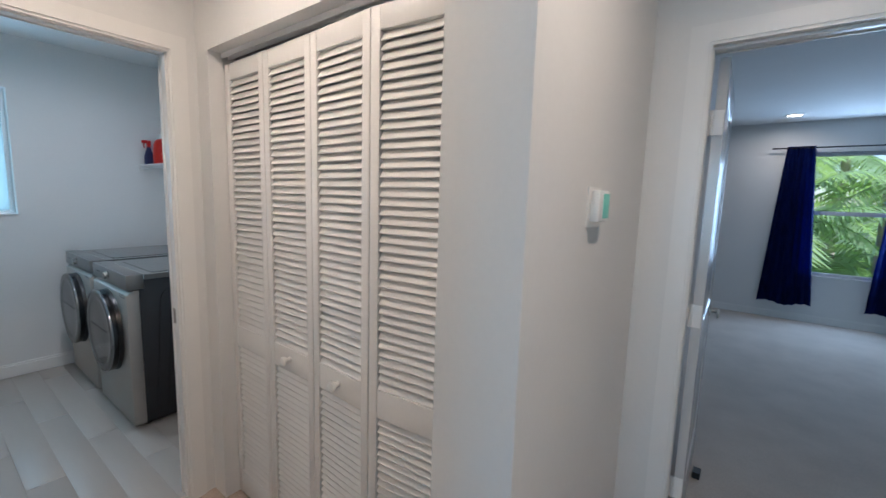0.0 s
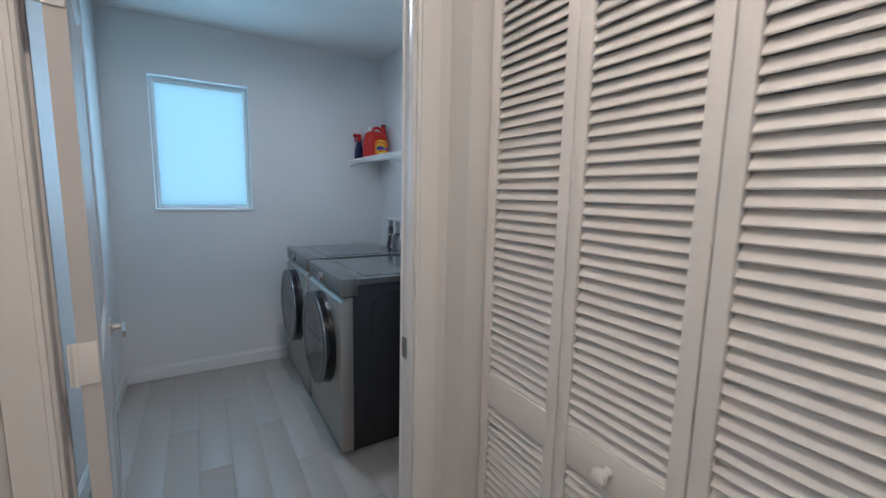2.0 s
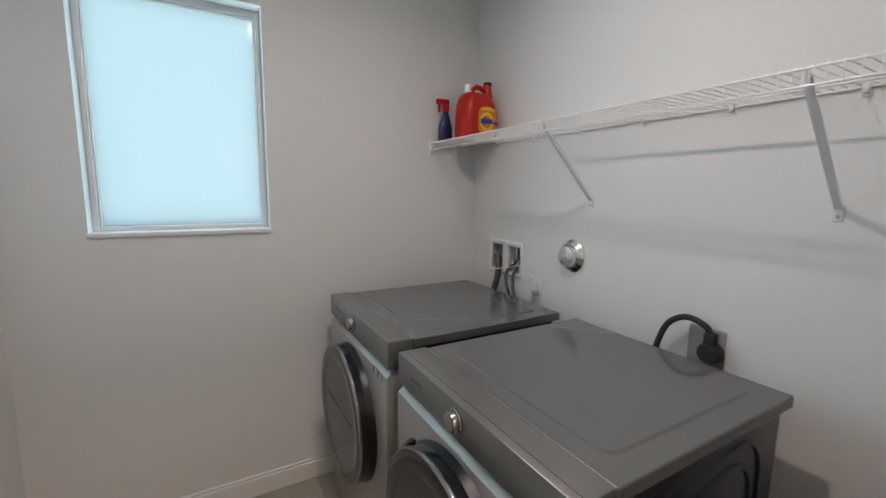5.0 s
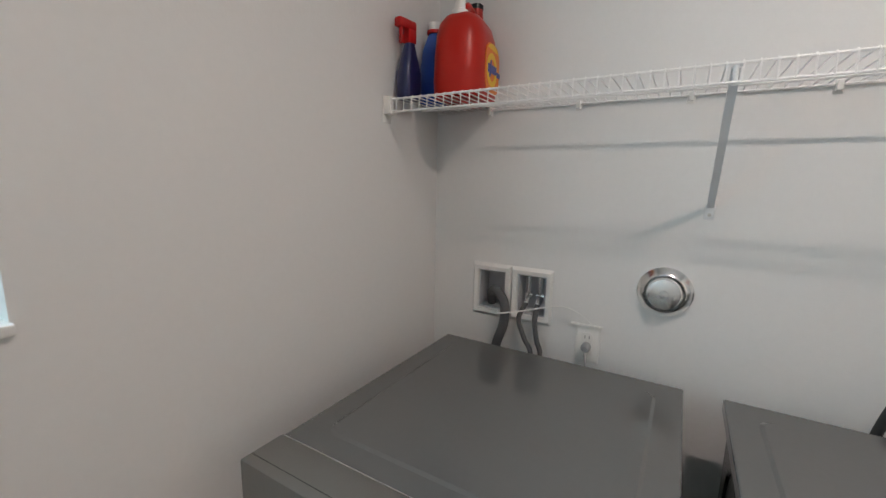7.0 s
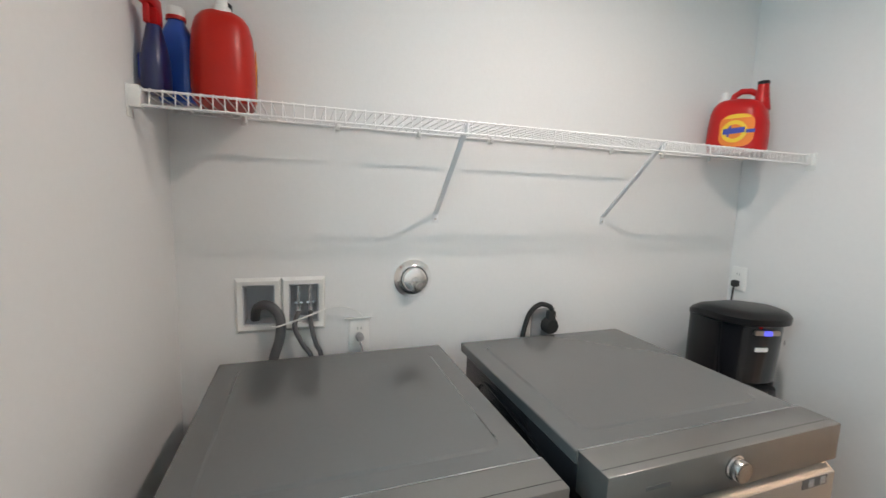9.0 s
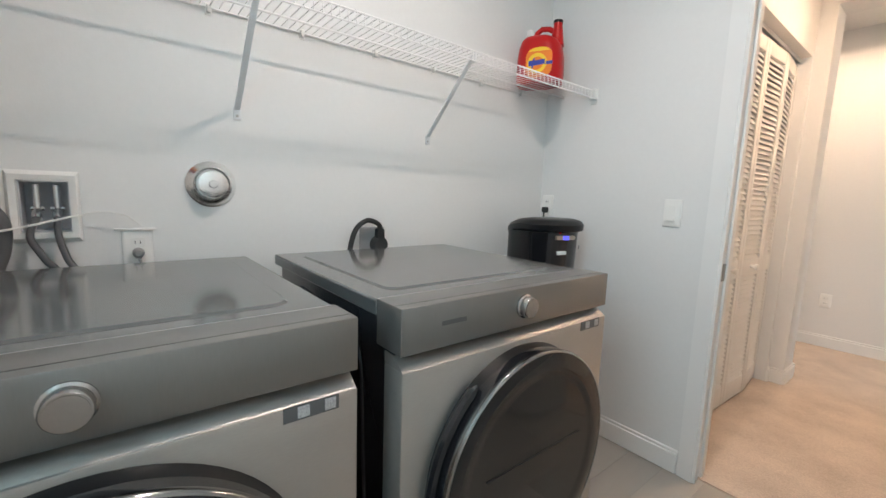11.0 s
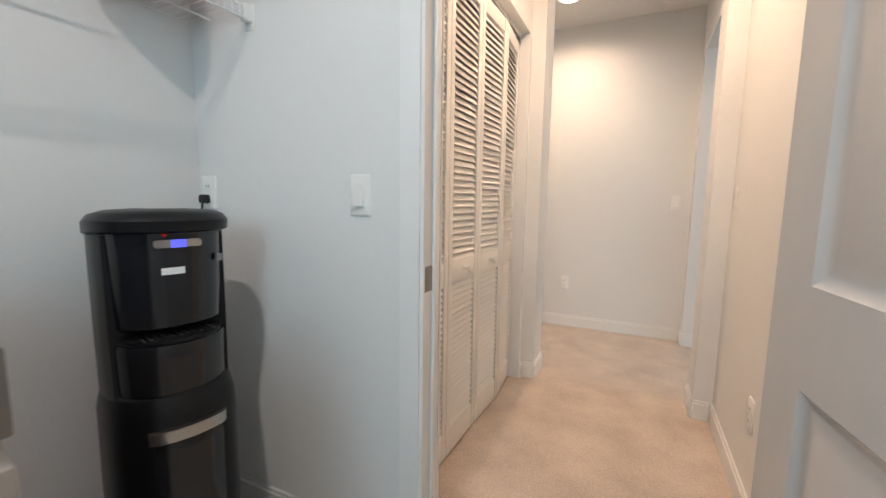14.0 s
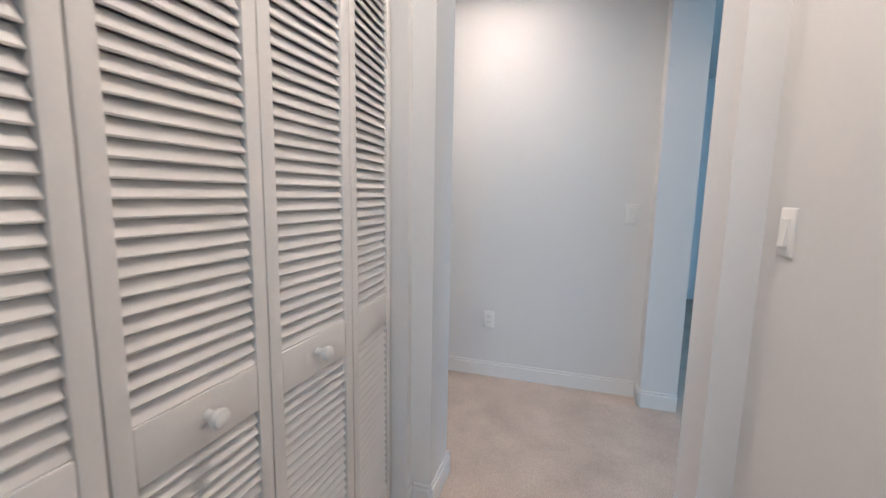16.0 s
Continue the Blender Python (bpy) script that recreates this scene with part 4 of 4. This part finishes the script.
part("drip_tray", loft(bmesh.new(), [oval(0.754, 0.172, 0.128), oval(0.760, 0.178, 0.132), oval(0.768, 0.178, 0.132), oval(0.770, 0.172, 0.126)]), BLACK, wd, "black drip tray shelf")
part("tray_grille", boxes(*[(-0.150, -0.080, y - 0.003, y + 0.003, 0.769, 0.7725) for y in [-0.085 + 0.017 * k for k in range(11)]]), RUBBER, wd)
part("front_panel", loft(bmesh.new(), [oval(0.788, 0.140, 0.132), oval(0.796, 0.152, 0.138), oval(0.90, 0.160, 0.143), oval(1.00, 0.164, 0.146), oval(1.035, 0.166, 0.148)]), GLOSS_BLACK, wd)
part("cap", loft(bmesh.new(), [hood(1.024, 0.170, 0.158, 0.0, 0.03), hood(1.030, 0.180, 0.166, -0.006, 0.04), hood(1.054, 0.182, 0.167, -0.008, 0.05), hood(1.069, 0.172, 0.156, -0.006, 0.055),
                               hood(1.078, 0.140, 0.126, -0.008, 0.045), hood(1.081, 0.07, 0.06, -0.012, 0.02)]), BLACK, wd, "domed black lid sloping to the back")
part("button_strip", prism(bmesh.new(), rounded(0.112, 0.018, 0.008, 4), pose(-0.160, 0.0, 1.000, 90, 0, -90), 0.012), NICKEL, wd, "silver button strip")
part("display", prism(bmesh.new(), rounded(0.036, 0.019, 0.002, 2), pose(-0.169, 0.0, 1.000, 90, 0, -90), 0.005), BLUE_DISPLAY, wd, "lit blue display")
part("indicator", lathe(bmesh.new(), [(0, 0), (0.007, 0), (0.005, 0.004), (0, 0.005)], pose(-0.165, 0.030, 1.022, 0, -90), 12), RED, wd, "small red button")
part("sticker", boxes((-0.1645, -0.160, -0.014, 0.040, 0.926, 0.942)), LABEL_WHITE, wd, "white paper sticker")
part("badge", prism(bmesh.new(), rounded(0.022, 0.018, 0.002, 2), pose(-0.136, -0.112, 0.955, 90, 0, -50), 0.004), GREY_PLATE, wd, "small square grey badge")

# ---- ceiling fixtures ----


def downlight(m, label, glow):
    ob = thing("recessed_light", m, label, "ceiling light", "recessed lights")
    part("trim_ring", lathe(bmesh.new(), [(0.070, -0.002), (0.070, -0.008), (0.085, -0.007), (0.092, -0.002), (0.092, 0.0), (0.070, -0.002)], None, 40), WHITE_METAL, ob)
    part("diffuser", lathe(bmesh.new(), [(0, -0.0015), (0.070, -0.0015), (0.070, -0.004), (0, -0.004)], None, 32), glow, ob, "lit opal diffuser")
    return ob


downlight(pose(-0.95, -1.20, TOP), "lit round recessed ceiling light in the laundry", LAMP_GLOW)
downlight(pose(-0.862, -4.575, TOP), "lit round recessed ceiling light in the hallway", LAMP_GLOW_WARM)
downlight(pose(-1.33, -3.25, TOP), "lit round recessed ceiling light above the closet doors", LAMP_GLOW_WARM)
downlight(pose(4.83, -4.74, TOP), "lit round recessed ceiling light in the bedroom", LAMP_GLOW_WARM)
sd = thing("smoke_detector", pose(-1.546, -4.87, TOP), "round white smoke detector on the hallway ceiling", "smoke detector")
part("housing", lathe(bmesh.new(), [(0.066, 0), (0.066, -0.016), (0.058, -0.024), (0.050, -0.026), (0.046, -0.034), (0, -0.036)], None, 36), WHITE_PLASTIC, sd)

# ---- bedroom ----
bw = thing("window_2", pose(BX, (BW0 + BW1) / 2, (BWZ0 + BWZ1) / 2), "white single-hung bedroom window facing green trees", "window", kind="structure")
hw, hh = (BW1 - BW0) / 2, (BWZ1 - BWZ0) / 2
part("window_frame", boxes((0.06, 0.12, -hw, -hw + 0.04, -hh, hh), (0.06, 0.12, hw - 0.04, hw, -hh, hh), (0.06, 0.12, -hw + 0.04, hw - 0.04, hh - 0.04, hh),
                           (0.06, 0.12, -hw + 0.04, hw - 0.04, -hh, -hh + 0.04), bevel=0.003), WHITE_METAL, bw)
part("meeting_rail", boxes((0.065, 0.11, -hw + 0.04, hw - 0.04, 0.0, 0.05), bevel=0.003), WHITE_METAL, bw)
part("window_sill", boxes((-0.012, 0.06, -hw - 0.004, hw + 0.004, -hh - 0.014, -hh + 0.004), bevel=0.003), TRIM, bw)
for a, b in ((-hh + 0.04, 0.0), (0.05, hh - 0.04)):
    p = part("pane", boxes((0.088, 0.092, -hw + 0.04, hw - 0.04, a, b)), GLASS, bw)
    p.visible_shadow = False
rod = thing("curtain_rod", pose(BX - 0.08, -5.38, 2.222), "thin black curtain rod above the bedroom window", "curtain rod")
bm = tube(bmesh.new(), [(0, -0.85, 0), (0, 0.80, 0)], 0.009, 12)
for y in (-0.6, 0.6):
    tube(bm, [(0, y, 0), (0.08, y, 0)], 0.006, 8)
part("rod", bm, BLACK, rod)


def curtain(m, label, w_top, w_bot, shift):
    """A gathered curtain hanging down from 0, y across."""
    ob = thing("curtain", m, label, "curtain", "bedroom curtains")
    bm = bmesh.new()
    n, rows = 60, 14
    grid = []
    for r in range(rows + 1):
        u = r / rows
        w = w_top + (w_bot - w_top) * u
        row = []
        for k in range(n + 1):
            s = k / n
            fold = 0.028 * (0.5 + 0.5 * u) * math.sin(s * 2 * math.pi * 7 + 0.6 * math.sin(u * 3)) + 0.008 * math.sin(s * 31 + u * 4)
            row.append(bm.verts.new((fold, -w * s + shift * u * (1 - s), -2.02 * u + 0.02 * (u > 0.99) * math.sin(s * 9))))
        grid.append(row)
    for a, b in zip(grid, grid[1:]):
        for k in range(n):
            bm.faces.new((a[k], a[k + 1], b[k + 1], b[k]))
    bmesh.ops.solidify(bm, geom=bm.faces[:], thickness=0.003)
    part("cloth", bm, NAVY_CLOTH, ob)
    return ob


curtain(pose(BX - 0.08, -4.732, 2.243), "navy blue gathered curtain beside the bedroom window", 0.274, 0.434, 0.118)
curtain(pose(BX - 0.08, -5.757, 2.243), "navy blue gathered curtain beside the bedroom window", 0.274, 0.434, 0.108)

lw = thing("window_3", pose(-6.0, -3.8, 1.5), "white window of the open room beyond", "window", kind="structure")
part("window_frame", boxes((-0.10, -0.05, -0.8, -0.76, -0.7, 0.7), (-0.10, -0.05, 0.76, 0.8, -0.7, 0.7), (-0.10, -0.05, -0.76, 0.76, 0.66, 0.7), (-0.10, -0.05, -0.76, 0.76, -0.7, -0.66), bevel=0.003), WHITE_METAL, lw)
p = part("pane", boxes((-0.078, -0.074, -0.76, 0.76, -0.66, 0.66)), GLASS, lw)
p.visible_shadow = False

# ---- outside the bedroom window ----
GRASS = material("grass", (0.06, 0.10, 0.025), 0.9, vary=0.3, vscale=0.4, grain=0.4, gscale=30, bump=0.6, bscale=40)
BARK = material("palm_bark", (0.34, 0.28, 0.21), 0.9, vary=0.2, grain=0.2, gscale=30, bump=0.8, bscale=25)
FROND = material("palm_leaf", (0.27, 0.38, 0.20), 0.5, vary=0.3, vscale=6, grain=0.1, gscale=40, island=0.25)
nt = FROND.node_tree
thin, both = nt.nodes.new("ShaderNodeBsdfTranslucent"), nt.nodes.new("ShaderNodeMixShader")
thin.inputs["Color"].default_value = (0.42, 0.60, 0.16, 1)
both.inputs["Fac"].default_value = 0.5
nt.links.new(nt.nodes["Principled BSDF"].outputs[0], both.inputs[1])
nt.links.new(thin.outputs[0], both.inputs[2])
nt.links.new(both.outputs[0], nt.nodes["Material Output"].inputs["Surface"])
structure("ground", boxes((-400, 400, -400, 400, -3.3, -3.2)), GRASS, "green lawn below the house", "ground")


def palm(m, h, seed):
    rnd = random.Random(seed)
    ob = thing("palm_tree", m, "green palm with arching feathery fronds", "palm tree", "palms outside")
    pts = [(0.05 * math.sin(k), 0.04 * math.cos(k * 1.3), h * k / 8) for k in range(9)]
    part("trunk", tube(bmesh.new(), pts, [0.17 - 0.008 * k for k in range(9)], 12), BARK, ob)
    for k in range(14):
        a, lift, ln = k * 2.4 + rnd.random(), rnd.uniform(-0.2, 1.0), rnd.uniform(1.5, 2.2)
        bm = bmesh.new()
        spine = []
        for i in range(13):
            u = i / 12
            rad = ln * u * (1 - 0.15 * u)
            spine.append(Vector((pts[-1][0] + rad * math.cos(a), pts[-1][1] + rad * math.sin(a), h + lift * ln * u * 0.7 - 1.1 * ln * u * u * 0.6)))
        tube(bm, spine, [0.02 - 0.0013 * i for i in range(13)], 5)
        across = Vector((-math.sin(a), math.cos(a), 0))
        for i in range(24):
            u = 0.12 + 0.88 * i / 23
            p = spine[min(int(u * 12), 11)].lerp(spine[min(int(u * 12) + 1, 12)], (u * 12) % 1)
            l = 0.55 * math.sin(math.pi * (0.15 + 0.8 * u)) * rnd.uniform(0.85, 1.1)
            d = (spine[12] - spine[0]).normalized()
            for sg in (-1, 1):
                tip = p + across * sg * l + d * l * 0.5 - Vector((0, 0, l * rnd.uniform(0.25, 0.6)))
                midp = p.lerp(tip, 0.45) + Vector((0, 0, 0.03))
                q = d * 0.028
                v = [bm.verts.new(c) for c in (p - q * 0.4, midp - q, tip, midp + q, p + q * 0.4)]
                bm.faces.new(v)
        part("frond", bm, FROND, ob)
    return ob


for k, (x, y, h) in enumerate(((9.2, -5.2, 4.4), (10.0, -6.6, 5.2), (10.6, -4.6, 5.8), (8.6, -6.2, 3.4), (12.5, -5.8, 4.6), (11.5, -7.8, 4.2), (9.4, -4.2, 3.3), (14.5, -6.4, 6.2), (11.0, -6.0, 3.6))):
    palm(pose(x, y, -3.2, 0, 0, 40 * k), h, k)

# ---- floor tiles ----
TW, TL, G = 0.1485, 1.20, 0.0022
tiles = {}
x = -1.965 + 0.006
row = 0
while x < -0.012:
    x1 = min(x + TW - G, -0.006)
    y = -2.383 - (row * 0.37 % 1.0) * TL
    while y < -0.012:
        a, b = max(y, -2.383), min(y + TL - G, -0.006)
        if b - a > 0.02:
            key = (round(x1 - x, 4), round(b - a, 4))
            if key not in tiles:
                tiles[key] = mesh("tile", boxes((-key[0] / 2, key[0] / 2, -key[1] / 2, key[1] / 2, -0.008, 0), bevel=0.0008), TILE)
            ob = new("tile", tiles[key])
            ob.parent = floor
            ob.location = ((x + x1) / 2, (a + b) / 2, 0.0)
        y += TL
    x += TW
    row += 1
